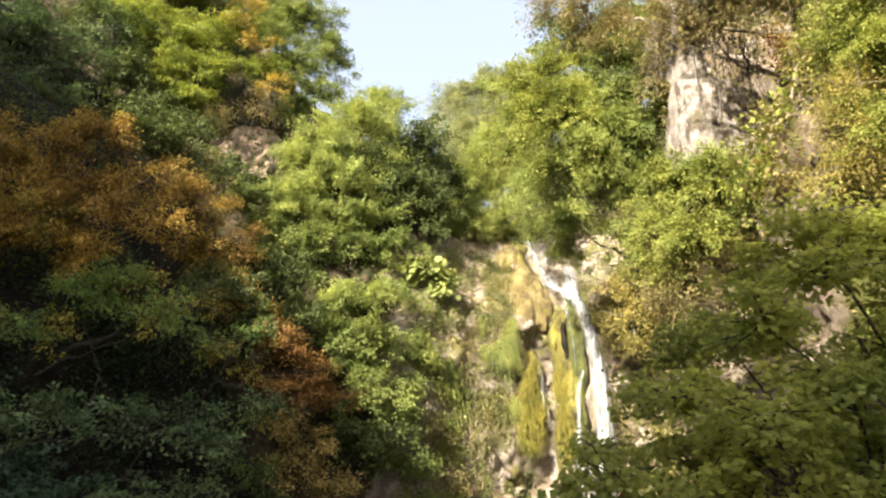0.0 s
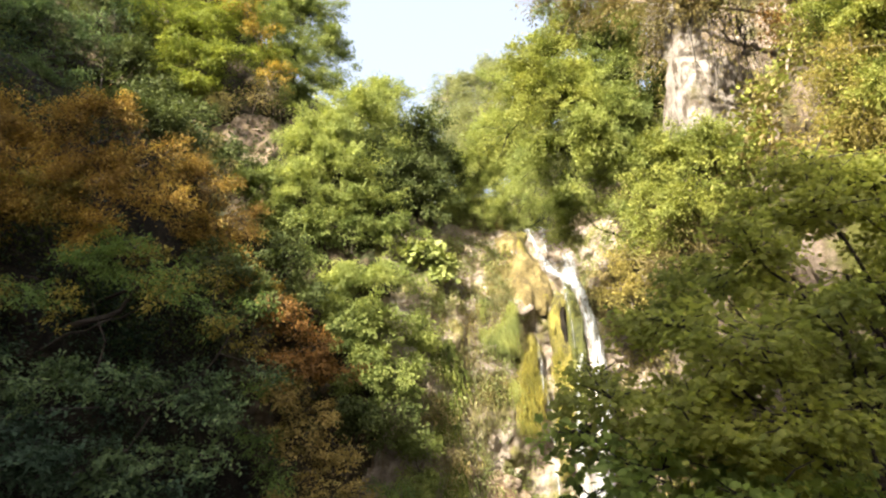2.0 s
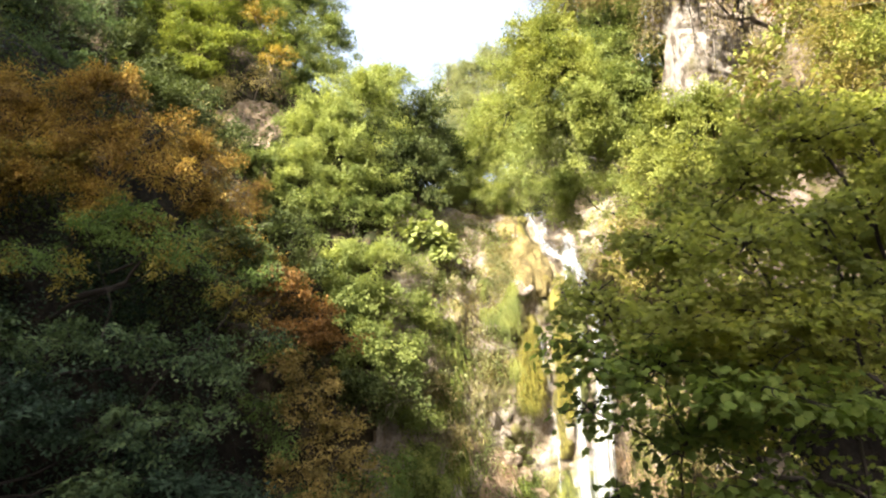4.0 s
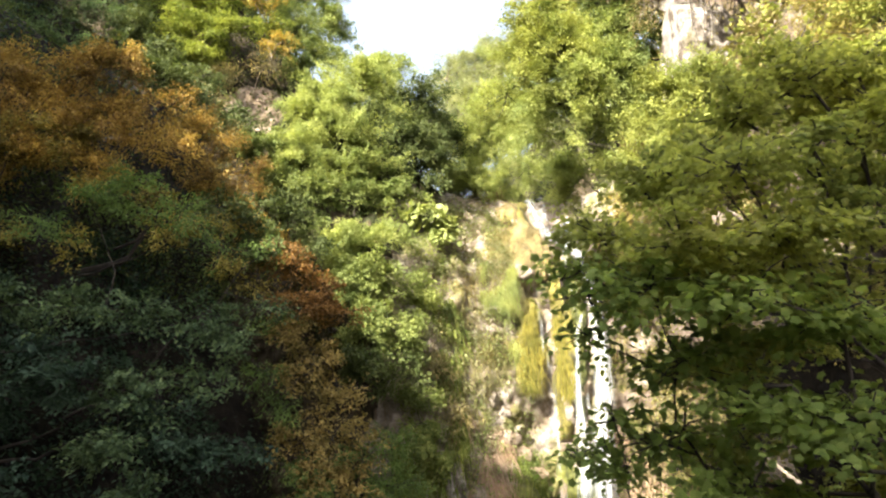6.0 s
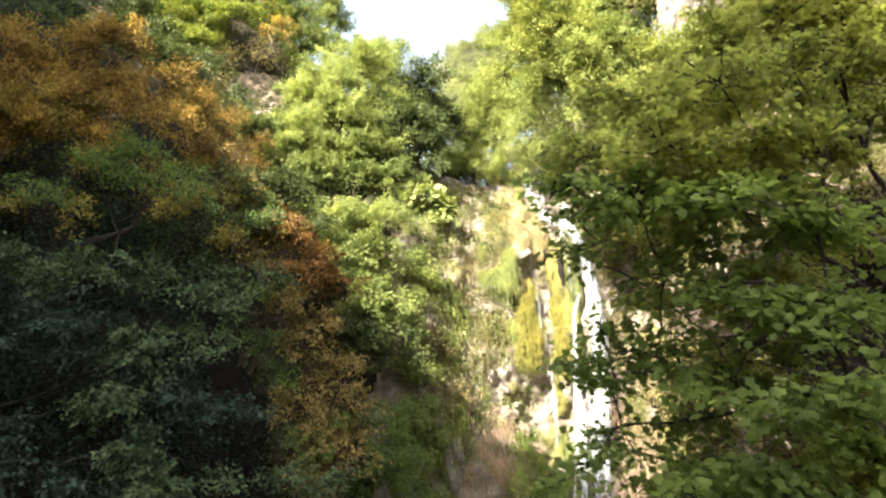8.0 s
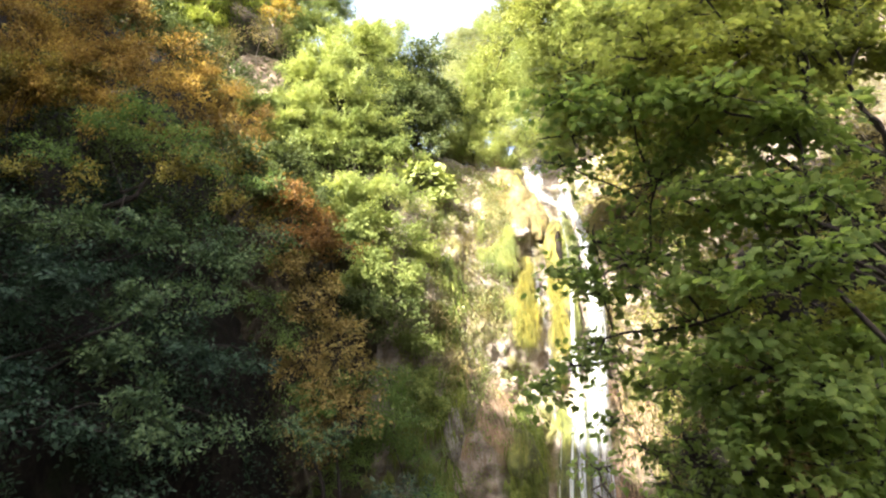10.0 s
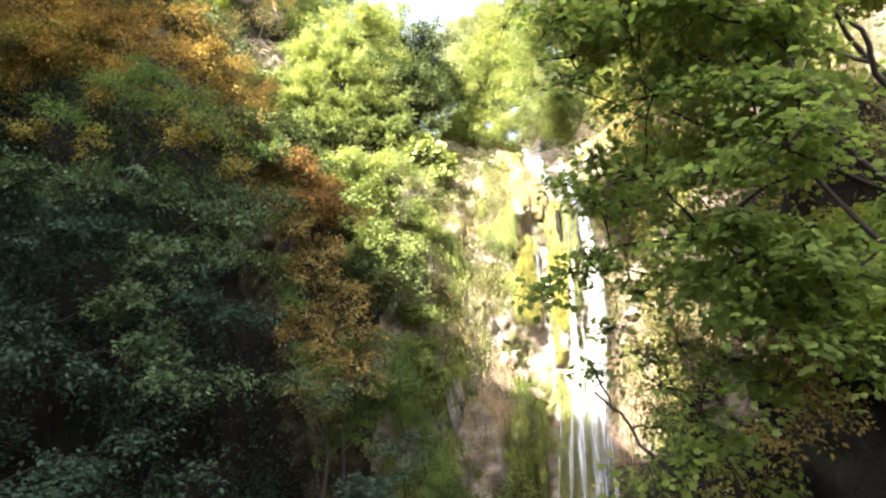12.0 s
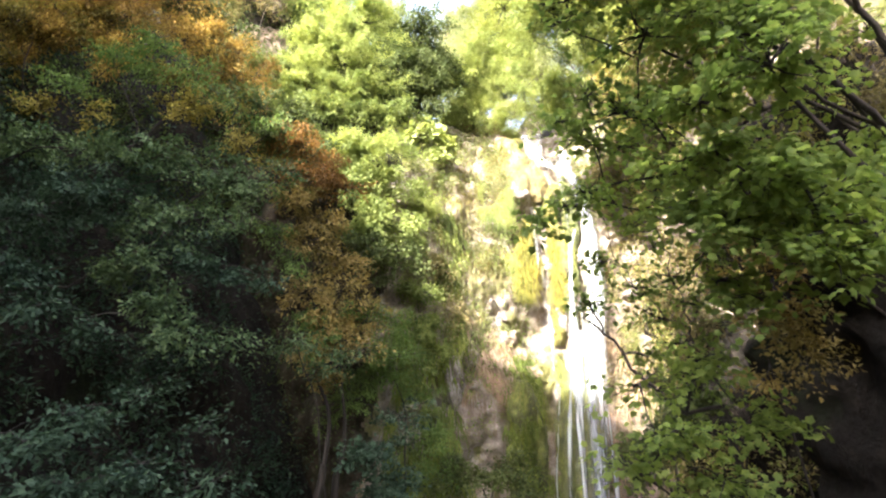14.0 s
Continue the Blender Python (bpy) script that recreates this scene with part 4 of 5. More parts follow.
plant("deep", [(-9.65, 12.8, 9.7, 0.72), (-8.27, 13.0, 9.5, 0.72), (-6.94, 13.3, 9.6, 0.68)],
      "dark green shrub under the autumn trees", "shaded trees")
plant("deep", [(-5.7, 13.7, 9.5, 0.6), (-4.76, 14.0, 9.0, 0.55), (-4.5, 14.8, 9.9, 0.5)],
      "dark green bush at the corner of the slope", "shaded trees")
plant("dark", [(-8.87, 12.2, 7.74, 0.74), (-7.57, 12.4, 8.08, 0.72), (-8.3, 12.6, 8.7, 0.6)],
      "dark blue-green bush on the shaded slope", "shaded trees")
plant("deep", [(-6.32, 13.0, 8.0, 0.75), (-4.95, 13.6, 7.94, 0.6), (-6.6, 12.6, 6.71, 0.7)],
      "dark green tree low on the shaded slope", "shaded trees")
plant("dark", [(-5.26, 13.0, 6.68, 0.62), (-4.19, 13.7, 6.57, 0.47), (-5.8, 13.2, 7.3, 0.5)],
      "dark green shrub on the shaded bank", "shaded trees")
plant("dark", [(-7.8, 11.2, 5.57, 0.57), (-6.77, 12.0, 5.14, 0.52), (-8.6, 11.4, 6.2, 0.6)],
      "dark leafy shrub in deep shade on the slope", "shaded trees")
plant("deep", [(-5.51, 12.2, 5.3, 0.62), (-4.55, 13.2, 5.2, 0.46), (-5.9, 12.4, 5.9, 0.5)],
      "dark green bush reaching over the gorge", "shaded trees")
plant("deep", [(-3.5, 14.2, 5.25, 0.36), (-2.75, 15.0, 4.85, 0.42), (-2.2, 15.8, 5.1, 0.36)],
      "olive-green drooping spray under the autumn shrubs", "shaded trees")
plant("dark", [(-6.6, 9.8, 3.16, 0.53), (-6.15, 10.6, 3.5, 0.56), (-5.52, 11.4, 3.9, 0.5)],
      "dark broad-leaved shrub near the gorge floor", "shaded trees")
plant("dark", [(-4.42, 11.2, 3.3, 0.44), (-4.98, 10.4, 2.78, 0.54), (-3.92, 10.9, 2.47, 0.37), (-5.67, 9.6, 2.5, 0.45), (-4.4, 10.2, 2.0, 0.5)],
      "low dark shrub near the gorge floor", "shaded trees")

plant("straw", [(7.36, 10.5, 14.66, 0.46), (6.81, 9.6, 13.36, 0.47), (6.91, 11.0, 13.93, 0.47)],
      "straw-coloured shrub clinging to the sunlit wall", "wall shrubs", fine=0.66)
plant("golden", [(7.84, 10.5, 15.52, 0.45), (7.42, 9.4, 14.67, 0.45), (7.3, 9.8, 13.9, 0.4)],
      "golden-green shrub clinging to the sunlit wall", "wall shrubs", fine=0.66)
plant("straw", [(4.84, 15.5, 12.99, 0.51), (4.75, 15.7, 12.11, 0.51), (5.0, 15.5, 11.41, 0.41), (5.21, 15.0, 12.21, 0.55)],
      "ochre and gold dry shrub beside the waterfall", "dry brush", fine=0.8)
plant("lush", [(8.67, 31.5, 25.3, 1.1), (9.4, 31.5, 24.0, 1.0), (4.56, 34, 29.7, 1.88), (6.57, 33, 28.1, 1.81), (8.25, 33, 29.0, 1.82)],
      "sunlit green tree on the skyline behind the fall", "skyline trees")
plant("pale", [(5.9, 30.5, 22.6, 1.3), (4.9, 31.0, 23.6, 1.2), (7.42, 32, 24.2, 1.71), (5.53, 33, 24.85, 1.59), (4.65, 32.5, 21.5, 1.19), (6.65, 31.5, 20.96, 1.32)],
      "pale green tree behind the brink of the fall", "skyline trees")

plant("straw", [(6.6, 10.4, 8.6, 0.4), (7.0, 9.9, 9.4, 0.45), (6.5, 10.6, 9.8, 0.4)],
      "dry shrub rooted in the shaded rock wall", "wall shrubs", fine=0.8)
plant("brush", [(7.6, 9.4, 8.8, 0.4), (7.3, 9.6, 10.4, 0.45), (8.2, 9.2, 9.8, 0.4)],
      "dry brown brush rooted in the rock wall", "wall shrubs", fine=0.8)

plant("brush", [(0.37, 29.5, 18.50, 0.9, 0.6, 0.5), (1.41, 29.5, 18.34, 0.9, 0.6, 0.5), (2.46, 29.5, 18.24, 0.9, 0.6, 0.5)],
      "low dry brush along the brink of the cliff", "dry brush")

# the maple that stands close by on the right, its trunk beside the rock wall
plant("high_maple", [(3.25, 6.0, 10.45, 0.5), (4.19, 6.2, 11.0, 0.55), (5.13, 6.6, 11.5, 0.5), (2.32, 5.8, 9.7, 0.44), (2.72, 5.2, 9.5, 0.46), (3.74, 5.6, 9.87, 0.56),
                (1.6, 5.8, 9.0, 0.4), (2.1, 5.2, 8.8, 0.43), (2.85, 5.0, 8.85, 0.46), (3.91, 5.6, 9.1, 0.5), (2.4, 6.6, 9.7, 0.5), (1.55, 6.2, 9.2, 0.3),
                (1.52, 6.3, 8.5, 0.34), (2.27, 6.0, 8.66, 0.46), (2.84, 5.4, 8.5, 0.44), (3.8, 6.0, 8.6, 0.46), (4.7, 6.2, 10.2, 0.6), (4.6, 6.9, 11.9, 0.5), (5.7, 7.0, 10.9, 0.6), (3.3, 7.2, 9.3, 0.55)],
      "green maple tree with spreading boughs beside the rock wall", "near trees", foot=(8.4, 7.9, 0.1), fork=(7.2, 7.6, 5.8), slim=0.55,
      limbs=[((5.6, 6.4, 6.4), (4.39, 5.5, 6.57), (3.84, 5.4, 6.99), (3.23, 5.3, 7.32), (2.61, 5.2, 7.58)), ((5.9, 6.3, 6.5), (4.82, 5.5, 7.18), (4.52, 5.4, 7.66), (4.25, 5.3, 8.0), (4.06, 5.2, 8.27)),
             ((6.1, 7.3, 7.1), (4.7, 6.8, 7.95), (3.3, 6.2, 8.7)), ((6.3, 7.2, 8.4), (5.2, 6.7, 9.3), (4.3, 6.2, 10.3))])
plant("maple", [(1.36, 5.8, 8.67, 0.3), (1.87, 5.4, 8.4, 0.42), (2.49, 5.0, 8.2, 0.46), (3.38, 5.2, 8.1, 0.46), (1.42, 6.2, 8.1, 0.28), (2.35, 6.0, 7.8, 0.45),
                (2.76, 5.2, 7.4, 0.44), (3.21, 4.8, 7.2, 0.4), (1.72, 6.8, 6.9, 0.26), (2.48, 6.6, 7.1, 0.42), (2.69, 5.6, 6.7, 0.4), (2.87, 4.6, 6.5, 0.4),
                (1.78, 7.0, 6.2, 0.26), (2.67, 7.0, 6.3, 0.38), (2.58, 5.2, 5.95, 0.38), (3.04, 4.9, 5.6, 0.38), (2.16, 6.4, 7.0, 0.38), (3.41, 5.2, 5.3, 0.4), (3.87, 5.2, 4.95, 0.33), (2.84, 5.4, 5.75, 0.36)],
      "green maple tree with low drooping boughs", "near trees", foot=(8.3, 7.0, 0.1), fork=(6.9, 6.5, 4.8), slim=0.5,
      limbs=[((5.6, 6.0, 5.3), (4.36, 5.5, 5.78), (3.77, 5.4, 6.27), (3.34, 5.3, 7.02), (3.03, 5.2, 7.25)), ((5.6, 6.2, 6.0), (4.4, 5.7, 6.6), (3.2, 5.3, 6.9)), ((5.4, 6.4, 6.6), (4.0, 6.3, 7.3), (2.6, 6.1, 7.6))])
plant("high_maple", [(4.6, 7.2, 11.4, 1.0), (5.4, 7.4, 10.1, 1.0), (3.5, 7.4, 10.4, 0.8), (3.0, 7.6, 9.0, 0.75), (4.2, 7.6, 9.4, 0.85), (3.1, 7.8, 7.9, 0.7),
                (4.2, 8.0, 8.2, 0.75), (4.2, 8.2, 7.1, 0.7), (3.3, 7.8, 6.9, 0.5), (5.4, 8.3, 8.7, 0.6), (5.1, 7.4, 6.5, 0.7), (6.2, 7.2, 11.6, 0.9), (5.9, 7.6, 5.6, 0.6), (4.4, 7.0, 5.9, 0.5)],
      "tall green maple tree standing behind another", "near trees", foot=(8.2, 8.2, 0.1), fork=(7.3, 8.0, 6.4), slim=0.5)
plant("maple", [(2.55, 5.8, 5.6, 0.32), (2.83, 5.4, 5.28, 0.35), (3.04, 5.0, 5.0, 0.36), (3.64, 5.2, 5.56, 0.34), (3.42, 5.0, 4.87, 0.31), (2.81, 6.0, 4.85, 0.24),
                (3.08, 5.6, 4.6, 0.28), (4.64, 6.5, 7.46, 0.3), (5.42, 6.6, 8.25, 0.35), (4.88, 6.2, 6.55, 0.3), (4.28, 6.0, 6.11, 0.3), (4.15, 6.6, 7.12, 0.3), (3.96, 6.6, 8.25, 0.36), (4.3, 5.6, 5.6, 0.4), (2.3, 7.0, 6.85, 0.3), (2.9, 6.8, 6.4, 0.36), (3.0, 6.5, 5.85, 0.34), (3.5, 6.4, 6.25, 0.38), (4.1, 6.2, 6.1, 0.4), (4.6, 6.0, 6.2, 0.4)],
      "young green maple with drooping boughs before the dark wall", "near trees", foot=(7.6, 7.4, 0.1), fork=(6.4, 6.8, 4.2), slim=0.45)
plant("maple", [(2.12, 6.6, 3.86, 0.3), (2.76, 6.6, 4.1, 0.28), (3.12, 6.4, 3.45, 0.34), (2.22, 6.2, 3.34, 0.3), (1.87, 6.6, 3.05, 0.26), (2.73, 6.2, 2.92, 0.33), (3.2, 6.6, 2.7, 0.3)],
      "slender maple sapling with thin drooping boughs", "near trees", foot=(3.5, 7.0, 0.1), fork=(3.0, 6.7, 2.2), slim=0.5)
plant("elm", [(1.71, 6.6, 6.05, 0.2), (2.0, 7.0, 5.34, 0.2), (2.32, 7.0, 5.0, 0.22), (2.73, 7.0, 5.13, 0.28), (3.03, 7.0, 4.79, 0.3), (2.48, 7.0, 4.66, 0.24), (2.78, 7.0, 4.33, 0.3),
              (1.75, 7.0, 4.82, 0.15), (3.17, 7.0, 5.41, 0.32), (2.38, 7.0, 4.2, 0.18), (3.0, 7.0, 3.95, 0.3), (2.88, 7.6, 5.7, 0.3)],
      "slender elm sapling with small drooping leaves", "near trees", foot=(4.0, 7.9, 0.1), fork=(3.5, 7.7, 3.6), slim=0.5,
      limbs=[((2.45, 6.8, 3.62), (2.05, 6.8, 4.18), (1.78, 6.8, 4.47), (1.64, 6.8, 4.73))])
plant("maple", [(1.72, 6.4, 7.23, 0.21), (1.81, 6.6, 6.69, 0.27), (1.44, 6.6, 5.9, 0.18), (1.07, 6.5, 5.7, 0.13), (1.82, 6.8, 6.13, 0.25), (2.24, 6.8, 5.68, 0.27), (1.33, 6.4, 6.89, 0.17), (2.6, 6.7, 5.9, 0.3)],
      "thin green maple boughs reaching toward the waterfall", "near trees", foot=(6.6, 7.9, 0.1), fork=(5.6, 7.3, 4.6), slim=0.4)
plant("russet", [(4.6, 9.0, 6.2, 0.34), (4.55, 9.0, 5.4, 0.36), (4.85, 9.0, 4.85, 0.4), (5.1, 9.2, 5.8, 0.45), (5.3, 9.2, 5.1, 0.45), (4.7, 9.0, 4.1, 0.35), (5.6, 9.4, 4.5, 0.5)],
      "dry brown brush in the shade of the rock wall", "near trees", foot=(6.0, 10.0, 0.2), slim=0.35)
# ---- the cliff's moss, grass, rocks and water ----
def face_y(x, z):
    """The cliff face with its larger swells."""
    x, z = np.asarray(x, float), np.asarray(z, float)
    q = np.stack([x.ravel(), 0 * x.ravel(), z.ravel()], 1)
    return (back_y(x, z).ravel() + 0.55 * fractal(q * (1, 1, 0.6), 0.45, 3, 3)).reshape(x.shape)


def moss_sheet(x0, x1, z0, z1, thick, material, label, seed, slant=0.0):
    """A thick mat of moss that swells out of the cliff, ragged at its edges."""
    xs, zs = np.arange(x0, x1, 0.07), np.arange(z0, z1, 0.07)
    X, Z = np.meshgrid(xs, zs)
    x, z = X.ravel(), Z.ravel()
    u, v = (x - x0) / (x1 - x0) * 2 - 1, (z - z0) / (z1 - z0) * 2 - 1
    x = x + slant * (z - z0) + 0.16 * fractal(np.stack([0 * z, 0 * z, z], 1), 0.7, 3, seed + 5)
    q = np.stack([x, 0 * x, z], 1)
    swell = 1.25 - 0.9 * u ** 4 - 0.7 * v ** 2 - 0.3 * v ** 4 - 0.35 * u * u + 0.85 * fractal(q * (1.4, 1, 0.45), 1.1, 4, seed) - 0.15
    y = face_y(x, z) - thick * np.minimum(swell, 1.2) - 0.05 + 0.2 * np.abs(fractal(q * (1, 1, 0.3), 2.2, 4, seed + 7)) + 0.05 * fractal(q, 5, 3, seed + 8)
    me = polys("moss", np.stack([x, y, z], 1), grid_faces(len(zs), len(xs), swell > -0.25), material, True)
    return tagged(new("moss_mat", me), label, "moss", "cliff moss", "stuff")


moss_sheet(3.0, 4.2, 8.2, 12.4, 0.4, MOSS_Y, "wet yellow moss hanging down the tufa cliff", 71, 0.03)
moss_sheet(4.5, 5.3, 6.4, 14.2, 0.45, MOSS_Y, "yellow-green moss column beside the falling water", 72, 0.03)
moss_sheet(2.6, 4.2, 16.0, 18.2, 0.3, MOSS_O, "ochre moss at the brink of the waterfall", 73)
moss_sheet(3.7, 4.4, 16.2, 18.5, 0.35, MOSS_Y, "yellow moss beside the brink of the waterfall", 74)
moss_sheet(5.3, 6.1, 7.0, 15.0, 0.5, MOSS_G, "green moss behind the falling water", 75)
moss_sheet(6.4, 8.0, 11.5, 15.6, 0.3, MOSS_O, "ochre moss beside the waterfall", 77)
moss_sheet(2.4, 4.0, -0.2, 5.2, 0.4, MOSS_G, "dim green moss at the foot of the cliff", 79)
moss_sheet(2.7, 4.9, 13.2, 16.6, 0.4, MOSS_O, "ochre moss on the cliff face", 81)
# the crack's inner shade is a near-black sheet laid over the cliff
crack = moss_sheet(5.12, 5.42, 10.4, 13.6, 0.3, SHADE_EARTH, "near-black sheet painted as the shade of a crack between two moss columns", 87, 0.03)
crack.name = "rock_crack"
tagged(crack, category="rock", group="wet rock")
moss_sheet(4.2, 6.6, -0.4, 6.0, 0.4, MOSS_G, "dark wet moss behind the lower fall", 83)


patch_ob = moss_sheet(-11.2, -8.0, 20.4, 24.0, 0.5, DRY, "bare pinkish earth and crumbled rock on the slope", 85)
patch_ob.name = "earth_patch"
tagged(patch_ob, category="earth", group="bare earth")


def fringe(name, region, amount, length, width, material, label, seed, lift=0.25, off=0.1):
    """Grass or fibres that hang down the cliff face."""
    rng = np.random.default_rng(seed)
    x0, x1, z0, z1 = region
    x, z = rng.uniform(x0, x1, amount), rng.uniform(z0, z1, amount)
    # thinner towards the borders of the patch, thick here and bare there
    inside = np.minimum(np.minimum(x - x0, x1 - x) / (0.3 * (x1 - x0)), np.minimum(z - z0, z1 - z) / (0.25 * (z1 - z0)))
    keep = fractal(np.stack([x, 0 * x, z], 1), 0.9, 3, seed) > 0.45 - 0.75 * np.minimum(inside, 1.0)
    x, z = x[keep], z[keep]
    n = len(x)
    size = length * rng.uniform(0.4, 1.3, n)
    y = face_y(x, z) - off
    lean = rng.normal(0, 0.25, n)
    out = rng.uniform(0.1, 1.0, n) * lift
    w = width * rng.uniform(0.6, 1.4, n)
    rows = []
    for s, k in ((0, 1.0), (0.35, 0.9), (0.7, 0.6), (1.0, 0.1)):
        px, py, pz = x + lean * s * size, y - out * np.sin(s * 2.2) - 0.05, z + size * (0.25 * s - 1.2 * s * s)
        rows += [np.stack([px - w * k, py, pz], 1), np.stack([px + w * k, py, pz], 1)]
    v = np.stack(rows, 1)
    base = np.arange(n)[:, None, None] * 8
    f = base + np.array([(0, 1, 3, 2), (2, 3, 5, 4), (4, 5, 7, 6)])[None]
    me = polys(name, v.reshape(-1, 3), f.reshape(-1, 4), material, True)
    return tagged(new(name, me), label, "grass", "cliff grass", "stuff")


fringe("hanging_grass", (0.4, 3.6, 7.0, 16.0), 2200, 0.6, 0.014, GRASS, "pale dry grass hanging on the cliff face", 301)
fringe("hanging_grass", (1.55, 3.1, 8.8, 13.8), 5200, 0.8, 0.012, GRASS_F, "fresh green plants trailing down the cliff face", 321, 0.3, 0.2)
fringe("hanging_grass", (1.5, 3.2, 12.6, 17.6), 2600, 0.55, 0.012, GRASS, "straw-coloured grass under the brink", 302)
fringe("hanging_grass", (-0.8, 1.2, 6.0, 13.0), 3500, 0.7, 0.022, GRASS_G, "green grass tufts on the cliff face", 303)
fringe("hanging_grass", (6.1, 8.6, 7.5, 17.0), 900, 0.5, 0.014, GRASS, "golden grass beside the waterfall", 304)
fringe("hanging_moss", (3.1, 4.3, 8.4, 12.4), 1700, 0.5, 0.012, MOSS_HAIR, "wet yellow moss strands on the cliff face", 311, 0.12, 0.42)
fringe("hanging_moss", (4.5, 5.4, 6.6, 14.2), 1700, 0.5, 0.012, MOSS_HAIR, "yellow-green moss strands beside the falling water", 312, 0.12, 0.46)
fringe("hanging_roots", (0.6, 2.4, 4.6, 7.4), 5000, 1.1, 0.016, ROOT, "brown hanging fibres under a rock ledge", 305, 0.15)
fringe("hanging_grass", (1.8, 4.4, 0.5, 6.0), 2600, 0.6, 0.025, GRASS_G, "dim green plants climbing the cliff foot", 306)
fringe("hanging_grass", (-2.0, 1.0, 1.0, 6.5), 2600, 0.8, 0.025, GRASS_G, "dim grass on the shaded cliff", 307)
fringe("hanging_grass", (6.4, 8.6, 1.0, 8.0), 1500, 0.6, 0.016, ROOT, "brown plants beside the lower fall", 308)


def rock(at, size, material, label, seed, name="rock"):
    """An angular broken block, its corners worn."""
    rng = np.random.default_rng(700 + seed)
    bm = bmesh.new()
    for p in unit(rng.normal(0, 1, (16, 3))) * rng.uniform(0.75, 1.15, (16, 1)):
        bm.verts.new(p)
    hull = bmesh.ops.convex_hull(bm, input=bm.verts)
    bmesh.ops.delete(bm, geom=list({v for v in hull["geom_interior"] if isinstance(v, bmesh.types.BMVert)}), context="VERTS")
    bmesh.ops.bevel(bm, geom=list(bm.edges), offset=0.08, segments=2, profile=0.6, affect="EDGES")
    bmesh.ops.triangulate(bm, faces=list(bm.faces))
    bmesh.ops.subdivide_edges(bm, edges=list(bm.edges), cuts=1, use_grid_fill=True)
    me = bpy.data.meshes.new(name)
    bm.to_mesh(me)
    bm.free()
    p = np.empty(len(me.vertices) * 3)
    me.vertices.foreach_get("co", p)
    q = p.reshape(-1, 3) * np.array(size)
    k = 1 + 0.12 * fractal(q + seed, 1.2 / max(size), 3, seed) + 0.07 * fractal(q * (1, 1, 2.0) + seed, 4.0, 3, seed + 3)
    me.vertices.foreach_set("co", (q * k[:, None]).ravel())
    me.materials.append(material)
    me.update()
    ob = new(name, me)
    ob.location = at
    return tagged(ob, label, "rock", "cliff rocks")


def on_face(x, z, out=0.0):
    return (x, float(face_y(np.array([x]), np.array([z]))[0]) - out, z)


def rock_outcrop():
    """A bare rock face: a bold pillar, a recess beside it and broken ledges."""
    xs, zs = np.arange(6.6, 10.5, 0.05), np.arange(16.2, 21.8, 0.05)
    X, Z = np.meshgrid(xs, zs)
    x, z = X.ravel(), Z.ravel()
    q = np.stack([x, 0 * x, z], 1)
    xe, ze = x + 0.10 * fractal(q, 0.8, 3, 98), z + 0.4 * fractal(q, 0.8, 3, 99)
    edge = np.clip((xe - 6.6) / 0.2, 0, 1) * np.clip((10.5 - xe) / 0.4, 0, 1) * np.clip((ze - 16.2) / 0.3, 0, 1) * np.clip((21.6 - ze) / 0.6, 0, 1)
    split = x - 7.4 + 0.2 * fractal(q, 1.2, 2, 91)
    y = 14.5 + 1.6 * (1 - edge) ** 2 + 0.62 * np.clip(split, 0, 2.2) + 0.2 * np.maximum(0, split - 2.2) + 0.08 * (z - 16)
    y += 2.2 * np.clip((ze - 18.9) / 0.9, 0, 1) * np.clip(split / 0.5, 0, 1)
    block = 2.6 * fractal(q * (1.5, 1, 0.8), 0.75, 3, 92)
    step = np.floor(block) + np.clip((block - np.floor(block) - 0.75) / 0.25, 0, 1)
    y += 0.05 * step + 0.16 * np.maximum(0, 0.3 - np.abs(fractal(q * (0.4, 1, 2.4), 1.1, 3, 94))) / 0.3 + 0.10 * fractal(q * (1, 1, 0.7), 1.1, 5, 95) + 0.035 * fractal(q, 6, 4, 96)
    p = np.stack([0.95 * x, 0.95 * y, 9.5 + 0.95 * (z - 9.5)], 1)
    ob = thing("rock_outcrop", (8.0, 16.5, 16.0), "bare pale limestone face streaked with dark stains", "rock", "cliff rocks")
    for label, name, keep in (("sunlit pale pillar", "pillar", split < 0.06), ("shaded side face with cracks", "side_face", split > -0.06)):
        part(name, polys(name, p - np.array((8.0, 16.5, 16.0)), grid_faces(len(zs), len(xs), keep), LIME, True), ob, label)


rock_outcrop()


